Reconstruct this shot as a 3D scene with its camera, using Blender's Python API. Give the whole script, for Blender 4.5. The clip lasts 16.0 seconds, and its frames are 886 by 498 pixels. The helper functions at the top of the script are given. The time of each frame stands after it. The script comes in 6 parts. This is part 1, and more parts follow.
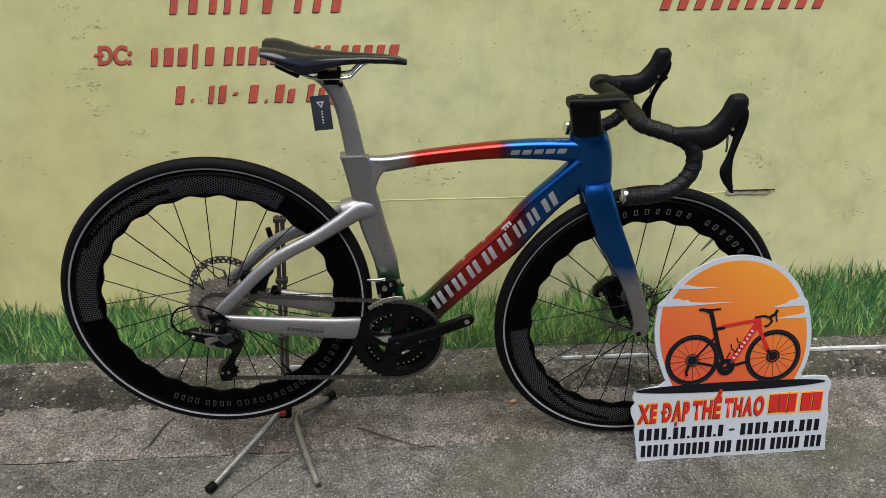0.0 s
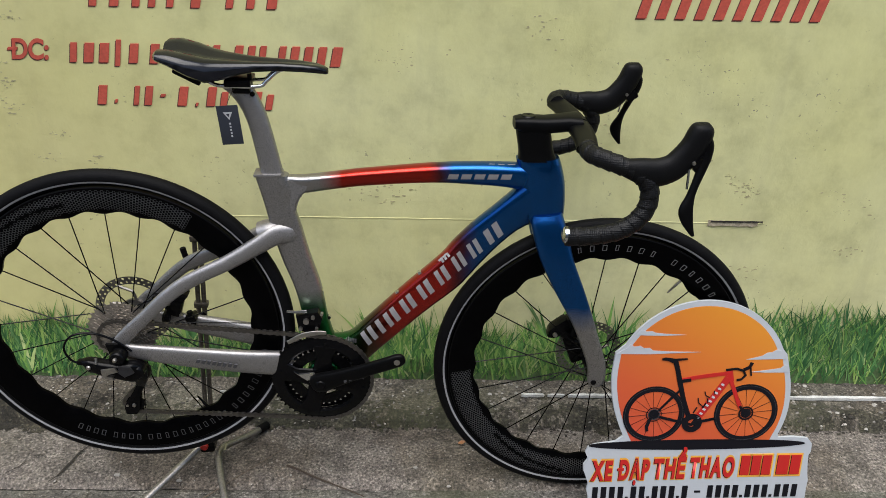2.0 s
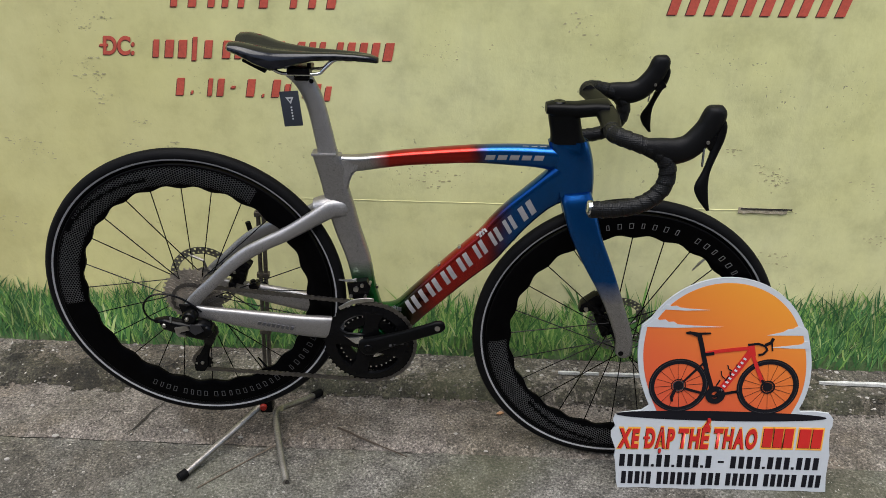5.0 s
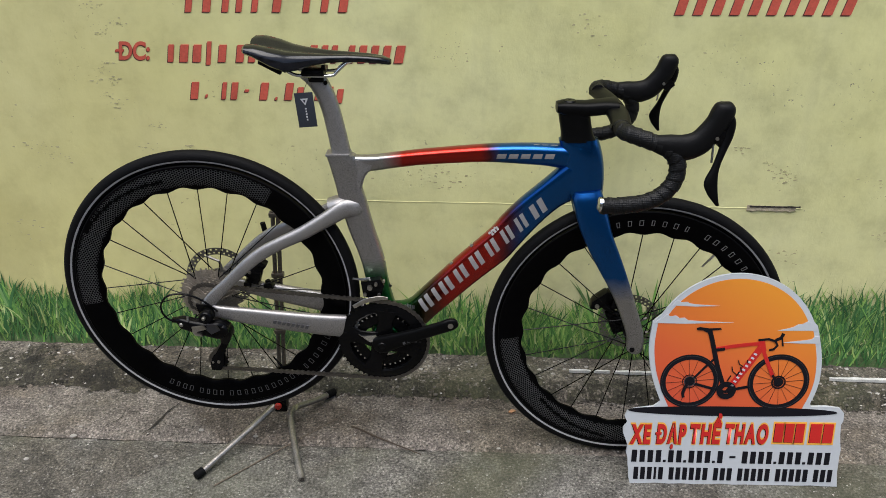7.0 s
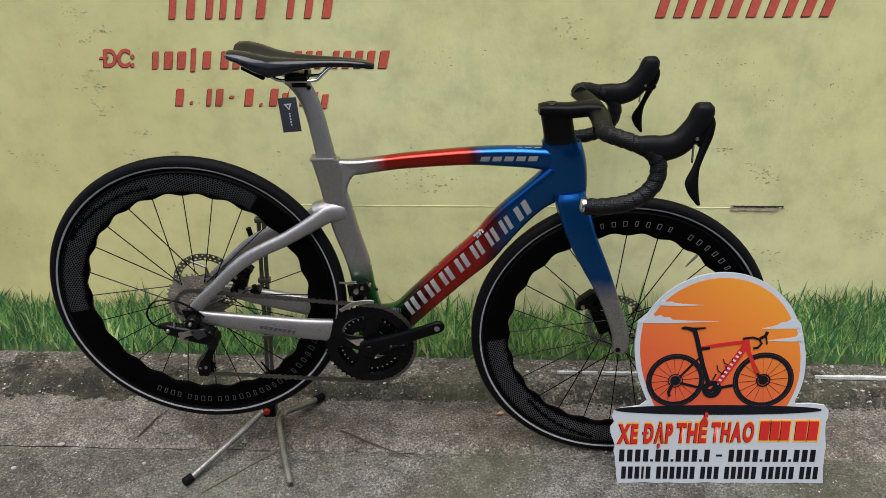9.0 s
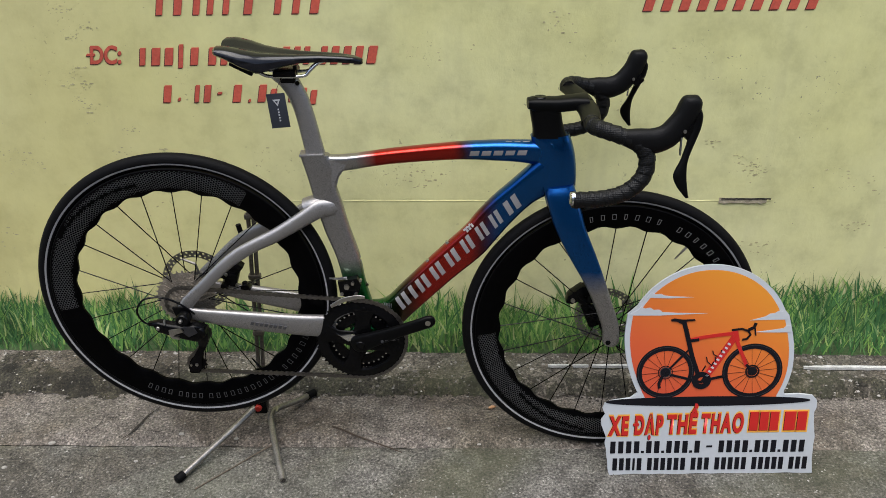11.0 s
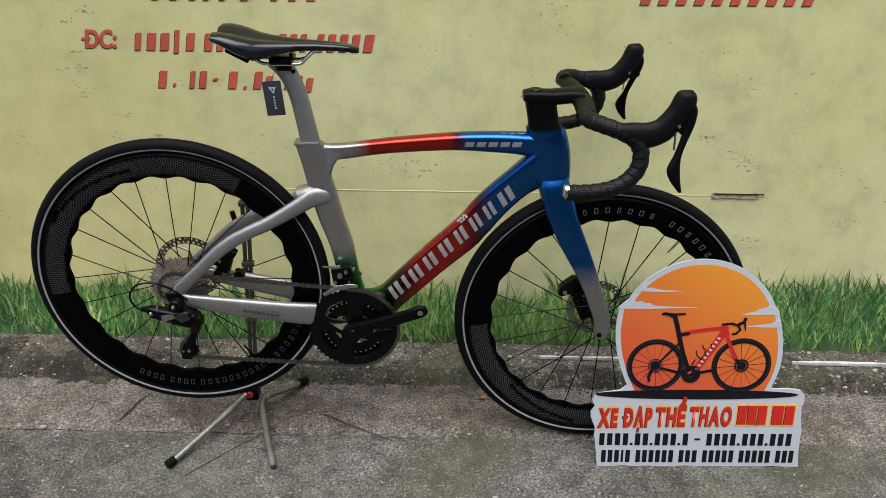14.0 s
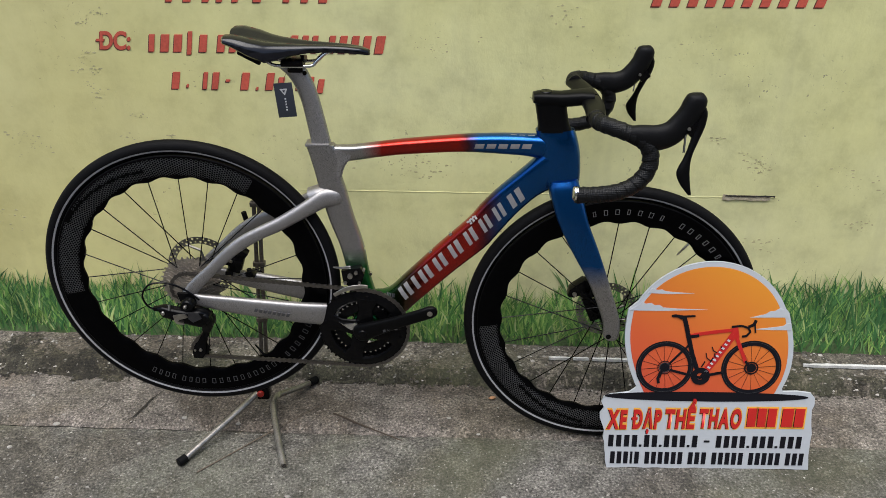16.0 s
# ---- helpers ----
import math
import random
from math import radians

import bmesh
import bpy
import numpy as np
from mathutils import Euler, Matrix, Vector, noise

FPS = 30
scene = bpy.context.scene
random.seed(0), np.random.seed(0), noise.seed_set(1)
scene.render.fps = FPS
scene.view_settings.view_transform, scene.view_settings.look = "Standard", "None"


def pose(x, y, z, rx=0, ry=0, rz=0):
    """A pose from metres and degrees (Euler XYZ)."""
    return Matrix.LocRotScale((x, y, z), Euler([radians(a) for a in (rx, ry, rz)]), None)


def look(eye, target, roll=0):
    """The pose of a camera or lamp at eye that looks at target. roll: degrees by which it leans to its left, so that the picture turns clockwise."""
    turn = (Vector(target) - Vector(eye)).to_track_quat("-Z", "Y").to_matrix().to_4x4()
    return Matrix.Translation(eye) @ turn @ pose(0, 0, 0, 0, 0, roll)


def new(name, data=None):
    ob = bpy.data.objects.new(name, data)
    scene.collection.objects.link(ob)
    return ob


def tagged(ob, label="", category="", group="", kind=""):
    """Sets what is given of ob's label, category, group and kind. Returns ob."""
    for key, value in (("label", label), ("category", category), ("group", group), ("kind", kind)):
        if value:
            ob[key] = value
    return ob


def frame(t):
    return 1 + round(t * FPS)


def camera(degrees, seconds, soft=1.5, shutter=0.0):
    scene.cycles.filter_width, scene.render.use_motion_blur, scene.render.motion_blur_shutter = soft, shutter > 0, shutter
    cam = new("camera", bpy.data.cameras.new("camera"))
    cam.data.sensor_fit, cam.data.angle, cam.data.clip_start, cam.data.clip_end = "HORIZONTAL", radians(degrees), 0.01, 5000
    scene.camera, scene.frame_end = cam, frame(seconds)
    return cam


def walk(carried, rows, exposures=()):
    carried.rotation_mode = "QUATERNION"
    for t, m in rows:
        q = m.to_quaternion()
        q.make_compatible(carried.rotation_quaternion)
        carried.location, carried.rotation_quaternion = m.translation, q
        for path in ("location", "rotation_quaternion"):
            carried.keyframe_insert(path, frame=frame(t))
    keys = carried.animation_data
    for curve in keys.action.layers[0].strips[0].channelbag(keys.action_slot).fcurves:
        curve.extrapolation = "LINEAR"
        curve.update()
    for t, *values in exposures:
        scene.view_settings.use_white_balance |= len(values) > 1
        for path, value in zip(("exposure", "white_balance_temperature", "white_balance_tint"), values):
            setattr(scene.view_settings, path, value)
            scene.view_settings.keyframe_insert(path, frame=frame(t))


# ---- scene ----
from mathutils.bvhtree import BVHTree

cam = camera(58.93, 16.0, soft=0.32)
PATH = [
    (0.0, (0.3419, -1.5806, 1.3781), (0.5638, 0.1802, 0.4559), -0.07),
    (0.5, (0.3425, -1.5535, 1.3736), (0.5612, 0.2049, 0.4461), -0.02),
    (1.0, (0.3542, -1.5153, 1.3734), (0.5723, 0.2386, 0.4373), 0.08),
    (1.5, (0.4376, -1.4425, 1.3685), (0.6506, 0.3108, 0.4301), 0.28),
    (2.0, (0.551, -1.3937, 1.3603), (0.7129, 0.3656, 0.4229), 1.42),
    (2.5, (0.5895, -1.3806, 1.3472), (0.6971, 0.3759, 0.3969), 1.71),
    (3.0, (0.6009, -1.3997, 1.3532), (0.6621, 0.3572, 0.3993), 1.14),
    (3.5, (0.5899, -1.4453, 1.3574), (0.6283, 0.3127, 0.4046), 1.0),
    (6.0, (0.5798, -1.5859, 1.3637), (0.5808, 0.2012, 0.4658), -0.31),
    (6.5, (0.5728, -1.5841, 1.3589), (0.572, 0.2015, 0.4579), -0.43),
    (7.0, (0.5708, -1.5881, 1.3577), (0.5665, 0.1974, 0.4566), -0.58),
    (7.5, (0.5699, -1.5908, 1.3525), (0.5698, 0.1959, 0.4537), -0.58),
    (8.0, (0.5763, -1.5915, 1.3547), (0.5785, 0.1989, 0.4633), -0.73),
    (8.5, (0.5829, -1.5932, 1.3562), (0.5922, 0.197, 0.4645), -0.86),
    (9.0, (0.5853, -1.5979, 1.3561), (0.6015, 0.1936, 0.4671), -0.98),
    (11.5, (0.5864, -1.6021, 1.3547), (0.6289, 0.1816, 0.451), -1.13),
    (12.0, (0.5877, -1.6027, 1.3558), (0.6332, 0.1782, 0.4468), -1.02),
    (12.5, (0.5842, -1.6035, 1.3563), (0.6363, 0.1756, 0.4442), -0.59),
    (13.0, (0.5844, -1.6051, 1.3552), (0.6375, 0.1731, 0.4412), -0.43),
    (13.5, (0.5866, -1.6065, 1.3569), (0.6383, 0.1705, 0.4405), -0.19),
    (14.0, (0.5864, -1.6059, 1.358), (0.6421, 0.1683, 0.4365), 0.01),
    (14.5, (0.5884, -1.6075, 1.3591), (0.6404, 0.1653, 0.4348), 0.07),
    (15.0, (0.5886, -1.6104, 1.3609), (0.6358, 0.1635, 0.4383), 0.11),
    (15.5, (0.5906, -1.6098, 1.3631), (0.6287, 0.1637, 0.4393), -0.01),
    (16.0, (0.5905, -1.61, 1.3655), (0.6165, 0.1637, 0.4416), -0.2),
]
walk(cam, [(t, look(eye, target, roll)) for t, eye, target, roll in PATH])

# ---- daylight ----
world = bpy.data.worlds.new("world")
scene.world = world
world.use_nodes = True
wn = world.node_tree.nodes
sky = wn.new("ShaderNodeTexSky")
sky.sky_type, sky.sun_disc = "NISHITA", False
sky.sun_elevation, sky.sun_rotation = radians(71), radians(191)
sky.air_density, sky.dust_density = 1.0, 2.0
world.node_tree.links.new(sky.outputs[0], wn["Background"].inputs[0])
wn["Background"].inputs[1].default_value = 0.15
sun = new("sun", bpy.data.lights.new("sun", "SUN"))
sun.data.energy, sun.data.angle, sun.data.color = 3.15, radians(58), (1.0, 0.98, 0.95)
sun.matrix_world = look((-0.6, -3.2, 9.4), (0, 0, 0))
scene.view_settings.exposure = 0.45


# ---- materials ----
def mat(name, color, rough=0.6, metal=0.0, scale=30.0, vary=0.15, bump=0.0, bump_scale=200.0, coat=0.0, coords="Object", spec=0.5):
    """A surface with two scales of variation in tone and a fine relief."""
    m = bpy.data.materials.new(name)
    m.use_nodes = True
    n, l = m.node_tree.nodes, m.node_tree.links
    b = n["Principled BSDF"]
    b.inputs["Roughness"].default_value, b.inputs["Metallic"].default_value = rough, metal
    b.inputs["Coat Weight"].default_value, b.inputs["Coat Roughness"].default_value = coat, 0.06
    b.inputs["Specular IOR Level"].default_value = spec
    tc = n.new("ShaderNodeTexCoord")
    big, fine = n.new("ShaderNodeTexNoise"), n.new("ShaderNodeTexNoise")
    for tex, s in ((big, scale), (fine, scale * 9)):
        tex.inputs["Scale"].default_value, tex.inputs["Detail"].default_value = s, 5
        l.new(tc.outputs[coords], tex.inputs["Vector"])
    add = n.new("ShaderNodeMath")
    add.operation = "ADD"
    l.new(big.outputs["Fac"], add.inputs[0])
    l.new(fine.outputs["Fac"], add.inputs[1])
    ramp = n.new("ShaderNodeMapRange")
    ramp.inputs["From Min"].default_value, ramp.inputs["From Max"].default_value = 0.6, 1.4
    ramp.inputs["To Min"].default_value, ramp.inputs["To Max"].default_value = 1 - vary, 1 + vary
    l.new(add.outputs[0], ramp.inputs["Value"])
    mul = n.new("ShaderNodeVectorMath")
    mul.operation = "SCALE"
    mul.inputs[0].default_value = color[:3]
    l.new(ramp.outputs[0], mul.inputs["Scale"])
    l.new(mul.outputs[0], b.inputs["Base Color"])
    if bump:
        grain, bp = n.new("ShaderNodeTexNoise"), n.new("ShaderNodeBump")
        grain.inputs["Scale"].default_value, grain.inputs["Detail"].default_value = bump_scale, 4
        bp.inputs["Strength"].default_value, bp.inputs["Distance"].default_value = bump, 0.002
        l.new(tc.outputs[coords], grain.inputs["Vector"])
        l.new(grain.outputs["Fac"], bp.inputs["Height"])
        l.new(bp.outputs[0], b.inputs["Normal"])
    return m


def noise_node(n, l, src, scale, detail=5, rough=0.55, distort=0.0):
    t = n.new("ShaderNodeTexNoise")
    t.inputs["Scale"].default_value, t.inputs["Detail"].default_value = scale, detail
    t.inputs["Roughness"].default_value, t.inputs["Distortion"].default_value = rough, distort
    l.new(src, t.inputs["Vector"])
    return t


def ramp_node(n, l, src, stops, interp="LINEAR"):
    r = n.new("ShaderNodeValToRGB")
    r.color_ramp.interpolation = interp
    while len(r.color_ramp.elements) < len(stops):
        r.color_ramp.elements.new(0.5)
    for e, (p, c) in zip(r.color_ramp.elements, stops):
        e.position, e.color = p, (*c, 1) if len(c) == 3 else (c[0],) * 3 + (1,)
    l.new(src, r.inputs["Fac"])
    return r


def mix_node(n, l, fac, a, b, mode="MIX"):
    x = n.new("ShaderNodeMix")
    x.data_type, x.blend_type = "RGBA", mode
    for src, i in ((fac, 0), (a, 6), (b, 7)):
        if isinstance(src, (float, int)):
            x.inputs[i].default_value = src
        elif isinstance(src, tuple):
            x.inputs[i].default_value = (*src, 1)
        else:
            l.new(src, x.inputs[i])
    return x.outputs[2]


SILVER, RED, BLUE, GREEN = (0.36, 0.348, 0.345), (0.42, 0.020, 0.012), (0.003, 0.080, 0.285), (0.008, 0.12, 0.026)

DUSK = (0.09, 0.018, 0.03)


def paint(name, stops, axis, low, high, rough=0.23, etch=0.45):
    """Candy frame paint that fades from colour to colour along an axis of the bicycle, over a silver coat etched with fine dark strokes."""
    m = bpy.data.materials.new(name)
    m.use_nodes = True
    n, l = m.node_tree.nodes, m.node_tree.links
    b = n["Principled BSDF"]
    tc, sep = n.new("ShaderNodeTexCoord"), n.new("ShaderNodeSeparateXYZ")
    l.new(tc.outputs["Object"], sep.inputs[0])
    wob = noise_node(n, l, tc.outputs["Object"], 25, 3)
    rng = n.new("ShaderNodeMapRange")
    rng.inputs["From Min"].default_value, rng.inputs["From Max"].default_value = low, high
    l.new(sep.outputs[axis], rng.inputs["Value"])
    off = n.new("ShaderNodeMath")
    off.operation = "MULTIPLY_ADD"
    off.inputs[1].default_value, off.inputs[2].default_value = 0.06, -0.03
    l.new(wob.outputs["Fac"], off.inputs[0])
    tot = n.new("ShaderNodeMath")
    l.new(rng.outputs[0], tot.inputs[0])
    l.new(off.outputs[0], tot.inputs[1])
    col = ramp_node(n, l, tot.outputs[0], stops)
    # etched strokes: thin wandering contour lines
    mp = n.new("ShaderNodeMapping")
    mp.inputs["Scale"].default_value, mp.inputs["Rotation"].default_value = (1.0, 0.5, 0.6), (0, 0.45, 0)
    l.new(tc.outputs["Object"], mp.inputs["Vector"])
    field = noise_node(n, l, mp.outputs[0], 170, 0, 0.5, 1.2)
    fold = n.new("ShaderNodeMath")
    fold.operation = "MULTIPLY"
    fold.inputs[1].default_value = 7.0
    l.new(field.outputs["Fac"], fold.inputs[0])
    saw = n.new("ShaderNodeMath")
    saw.operation = "PINGPONG"
    saw.inputs[1].default_value = 0.5
    l.new(fold.outputs[0], saw.inputs[0])
    streak = ramp_node(n, l, saw.outputs[0], [(0.0, (0.22,)), (0.08, (0.45,)), (0.2, (1.0,)), (0.5, (1.08,))])
    l.new(mix_node(n, l, etch, col.outputs[0], streak.outputs[0], "MULTIPLY"), b.inputs["Base Color"])
    b.inputs["Metallic"].default_value, b.inputs["Roughness"].default_value = 0.92, rough
    b.inputs["Coat Weight"].default_value, b.inputs["Coat Roughness"].default_value = 0.28, 0.08
    return m


P_SILVER = paint("paint_silver", [(0, SILVER), (1, SILVER)], "X", 0, 1, 0.5, 0.6)
P_TOP = paint("paint_top_tube", [(0.0, SILVER), (0.07, SILVER), (0.18, RED), (0.56, RED), (0.61, DUSK), (0.67, BLUE), (1, BLUE)], "X", 0.38, 0.80, 0.30)
P_DOWN = paint("paint_down_tube", [(0.0, GREEN), (0.07, GREEN), (0.15, (0.035, 0.04, 0.015)), (0.21, (0.07, 0.02, 0.012)), (0.32, RED), (0.55, RED), (0.62, DUSK), (0.70, BLUE), (1, BLUE)], "X", 0.42, 0.84)
P_SEAT = paint("paint_seat_tube", [(0.0, GREEN), (0.30, GREEN), (0.50, SILVER), (1, SILVER)], "Z", 0.42, 0.68, 0.40, 0.8)
P_BLUE = paint("paint_blue", [(0, BLUE), (1, BLUE)], "X", 0, 1)
P_GREEN = paint("paint_green", [(0, GREEN), (1, GREEN)], "X", 0, 1)
P_FORK = paint("paint_fork", [(0.0, SILVER), (0.30, SILVER), (0.46, BLUE), (1, BLUE)], "Z", 0.36, 0.72, 0.32, 0.75)
CARBON = mat("black_carbon", (0.002, 0.002, 0.0022), 0.42, 0, 60, 0.3, spec=0.10)
RIM_BLACK = mat("satin_black_rim", (0.001, 0.001, 0.0012), 0.28, 0, 25, 0.4, spec=0.035)
RUBBER = mat("tyre_rubber", (0.0036, 0.0036, 0.004), 0.6, 0, 40, 0.35, 0.3, 700, spec=0.08)
HOOD = mat("hood_rubber", (0.0034, 0.0034, 0.0038), 0.5, 0, 60, 0.3, 0.3, 900, spec=0.14)
TAPE = mat("bar_tape", (0.0035, 0.0035, 0.0038), 0.5, 0, 60, 0.3, spec=0.22)
tn, tl = TAPE.node_tree.nodes, TAPE.node_tree.links
dots, dbump, dtc = tn.new("ShaderNodeTexVoronoi"), tn.new("ShaderNodeBump"), tn.new("ShaderNodeTexCoord")
dots.inputs["Scale"].default_value, dots.inputs["Randomness"].default_value = 300, 0.1
dbump.inputs["Strength"].default_value, dbump.inputs["Distance"].default_value = 0.5, 0.002
tl.new(dtc.outputs["Object"], dots.inputs["Vector"])
tl.new(dots.outputs["Distance"], dbump.inputs["Height"])
tl.new(dbump.outputs[0], tn["Principled BSDF"].inputs["Normal"])
PLASTIC = mat("black_plastic", (0.0022, 0.0022, 0.0025), 0.26, 0, 60, 0.4, spec=0.13)
STEEL = mat("dull_steel", (0.42, 0.40, 0.37), 0.38, 1.0, 60, 0.3, 0.15, 300)
ROTOR = mat("rotor_steel", (0.20, 0.19, 0.175), 0.4, 0.9, 60, 0.3)
CHROME = mat("chrome", (0.72, 0.72, 0.72), 0.18, 1.0, 40, 0.1)
SPROCKET = mat("sprocket_metal", (0.38, 0.345, 0.30), 0.42, 0.9, 80, 0.3)
CHAINM = mat("chain_metal", (0.13, 0.12, 0.11), 0.36, 0.9, 90, 0.35)
GREYINK = mat("grey_ink", (0.24, 0.24, 0.25), 0.5, 0, 60, 0.2)
MIDINK = mat("faded_grey_ink", (0.15, 0.15, 0.155), 0.5, 0, 60, 0.2)
DIMINK = mat("dim_grey_ink", (0.042, 0.042, 0.045), 0.5, 0, 60, 0.2)
SILVERINK = mat("silver_ink", (0.34, 0.33, 0.34), 0.4, 0.2, 60, 0.1)
POSTM = mat("stand_post", (0.13, 0.115, 0.098), 0.42, 0.7, 25, 0.5, 0.2, 250)
STANDM = mat("stand_tube", (0.24, 0.225, 0.205), 0.36, 0.75, 25, 0.45, 0.2, 250)
REDPLASTIC = mat("red_plastic", (0.45, 0.02, 0.012), 0.4, 0, 60, 0.2)
TAGM = mat("tag_card", (0.022, 0.026, 0.036), 0.55, 0, 40, 0.15)
WHITEINK = mat("white_ink", (0.45, 0.45, 0.45), 0.5, 0, 60, 0.1)
BOARD = mat("white_board", (0.43, 0.455, 0.485), 0.35, 0, 12, 0.04)
ORANGE_INK = bpy.data.materials.new("orange_print")
BLACKINK = mat("black_print", (0.006, 0.006, 0.009), 0.4, 0, 40, 0.1, spec=0.2)
REDINK = mat("red_print", (0.46, 0.016, 0.014), 0.38, 0, 40, 0.08)
YELLOWINK = mat("yellow_print", (0.72, 0.36, 0.05), 0.4, 0, 40, 0.08)
WALLRED = mat("wall_red_paint", (0.46, 0.075, 0.045), 0.75, 0, 18, 0.25, 0.2, 120)
WALLREDDARK = mat("wall_dark_red_paint", (0.11, 0.035, 0.025), 0.8, 0, 18, 0.25)
STEM = mat("pale_stem", (0.115, 0.088, 0.062), 0.8, 0, 90, 0.3)
LEAFDRY = mat("dry_leaf", (0.62, 0.36, 0.19), 0.7, 0, 60, 0.3)
TWIG = mat("twig", (0.050, 0.034, 0.022), 0.8, 0, 90, 0.3)
WHITEPAINT = mat("flaked_white_paint", (0.50, 0.50, 0.48), 0.7, 0, 40, 0.45, 0.4, 200)
ADDEDWALL = mat("added_wall_grey", (0.22, 0.21, 0.19), 0.9, 0, 1.5, 0.25, 0.3, 60)

# sunset print: red-orange low, yellow-orange towards the upper right
m = ORANGE_INK
m.use_nodes = True
n, l = m.node_tree.nodes, m.node_tree.links
tc, sep = n.new("ShaderNodeTexCoord"), n.new("ShaderNodeSeparateXYZ")
l.new(tc.outputs["Object"], sep.inputs[0])
mx = n.new("ShaderNodeMath")
mx.operation = "MULTIPLY_ADD"
mx.inputs[1].default_value = 0.55
l.new(sep.outputs["X"], mx.inputs[0])
l.new(sep.outputs["Z"], mx.inputs[2])
rng = n.new("ShaderNodeMapRange")
rng.inputs["From Min"].default_value, rng.inputs["From Max"].default_value = 0.25, 0.65
l.new(mx.outputs[0], rng.inputs["Value"])
col = ramp_node(n, l, rng.outputs[0], [(0, (0.50, 0.062, 0.032)), (0.35, (0.56, 0.098, 0.030)), (0.65, (0.60, 0.155, 0.026)), (1, (0.64, 0.24, 0.026))])
l.new(col.outputs[0], n["Principled BSDF"].inputs["Base Color"])
n["Principled BSDF"].inputs["Roughness"].default_value = 0.35


def plaster(name):
    """Yellow-green limewash on plaster: cloudy tone, run marks, flaked specks that show the grey coat, trowel relief."""
    m = bpy.data.materials.new(name)
    m.use_nodes = True
    n, l = m.node_tree.nodes, m.node_tree.links
    b, tc = n["Principled BSDF"], n.new("ShaderNodeTexCoord")
    o = tc.outputs["Object"]
    cloud = noise_node(n, l, o, 1.6, 4)
    mid = noise_node(n, l, o, 9, 6, 0.65)
    base = ramp_node(n, l, cloud.outputs["Fac"], [(0.3, (0.570, 0.552, 0.248)), (0.5, (0.585, 0.572, 0.285)), (0.7, (0.610, 0.598, 0.330))])
    tone = ramp_node(n, l, mid.outputs["Fac"], [(0.3, (0.80,)), (0.5, (1.0,)), (0.7, (1.10,))])
    c = mix_node(n, l, 1.0, base.outputs[0], tone.outputs[0], "MULTIPLY")
    mp = n.new("ShaderNodeMapping")
    mp.inputs["Scale"].default_value = (9, 9, 0.8)
    l.new(o, mp.inputs["Vector"])
    run = noise_node(n, l, mp.outputs[0], 1.4, 5, 0.6)
    runs = ramp_node(n, l, run.outputs["Fac"], [(0.55, (0.0,)), (0.75, (0.22,))])
    c = mix_node(n, l, runs.outputs[0], c, (0.36, 0.34, 0.20))
    # flaked specks, gathered in patches
    patch = noise_node(n, l, o, 4.2, 3)
    pm = ramp_node(n, l, patch.outputs["Fac"], [(0.55, (0.0,)), (0.66, (1.0,))])
    speck = noise_node(n, l, o, 75, 3, 0.7)
    sm = ramp_node(n, l, speck.outputs["Fac"], [(0.62, (0.0,)), (0.66, (1.0,))])
    both = n.new("ShaderNodeMath")
    both.operation = "MULTIPLY"
    l.new(pm.outputs[0], both.inputs[0])
    l.new(sm.outputs[0], both.inputs[1])
    c = mix_node(n, l, both.outputs[0], c, (0.20, 0.19, 0.13))
    lone = noise_node(n, l, o, 48, 2, 0.6)
    lm = ramp_node(n, l, lone.outputs["Fac"], [(0.735, (0.0,)), (0.76, (0.8,))])
    c = mix_node(n, l, lm.outputs[0], c, (0.16, 0.15, 0.11))
    grime = noise_node(n, l, o, 2.7, 5, 0.6)
    gm = ramp_node(n, l, grime.outputs["Fac"], [(0.60, (0.0,)), (0.72, (0.22,))])
    c = mix_node(n, l, gm.outputs[0], c, (0.33, 0.31, 0.18))
    # one old damp stain with a ragged edge
    far = n.new("ShaderNodeVectorMath")
    far.operation = "DISTANCE"
    far.inputs[1].default_value = (-0.70, 0, 0.40)
    l.new(o, far.inputs[0])
    rag = noise_node(n, l, o, 14, 6, 0.7)
    ms = n.new("ShaderNodeMath")
    ms.operation = "MULTIPLY_ADD"
    ms.inputs[1].default_value = -0.22
    l.new(rag.outputs["Fac"], ms.inputs[0])
    l.new(far.outputs["Value"], ms.inputs[2])
    damp = ramp_node(n, l, ms.outputs[0], [(0.0, (0.22,)), (0.03, (0.15,)), (0.06, (0.0,))])
    c = mix_node(n, l, damp.outputs[0], c, (0.20, 0.19, 0.11))
    # a broad yellowed stain low and to one side, uneven at its edge
    far2 = n.new("ShaderNodeVectorMath")
    far2.operation = "DISTANCE"
    far2.inputs[1].default_value = (-0.75, 0, 0.75)
    l.new(o, far2.inputs[0])
    ms2 = n.new("ShaderNodeMath")
    ms2.operation = "MULTIPLY_ADD"
    ms2.inputs[1].default_value = -0.9
    l.new(cloud.outputs["Fac"], ms2.inputs[0])
    l.new(far2.outputs["Value"], ms2.inputs[2])
    old = ramp_node(n, l, ms2.outputs[0], [(0.0, (0.42,)), (0.25, (0.32,)), (0.7, (0.0,))])
    c = mix_node(n, l, old.outputs[0], c, (0.47, 0.40, 0.135))
    l.new(c, b.inputs["Base Color"])
    b.inputs["Roughness"].default_value = 0.85
    rel = noise_node(n, l, o, 26, 6, 0.65)
    sub = n.new("ShaderNodeMath")
    sub.operation = "SUBTRACT"
    l.new(rel.outputs["Fac"], sub.inputs[0])
    l.new(both.outputs[0], sub.inputs[1])
    bp = n.new("ShaderNodeBump")
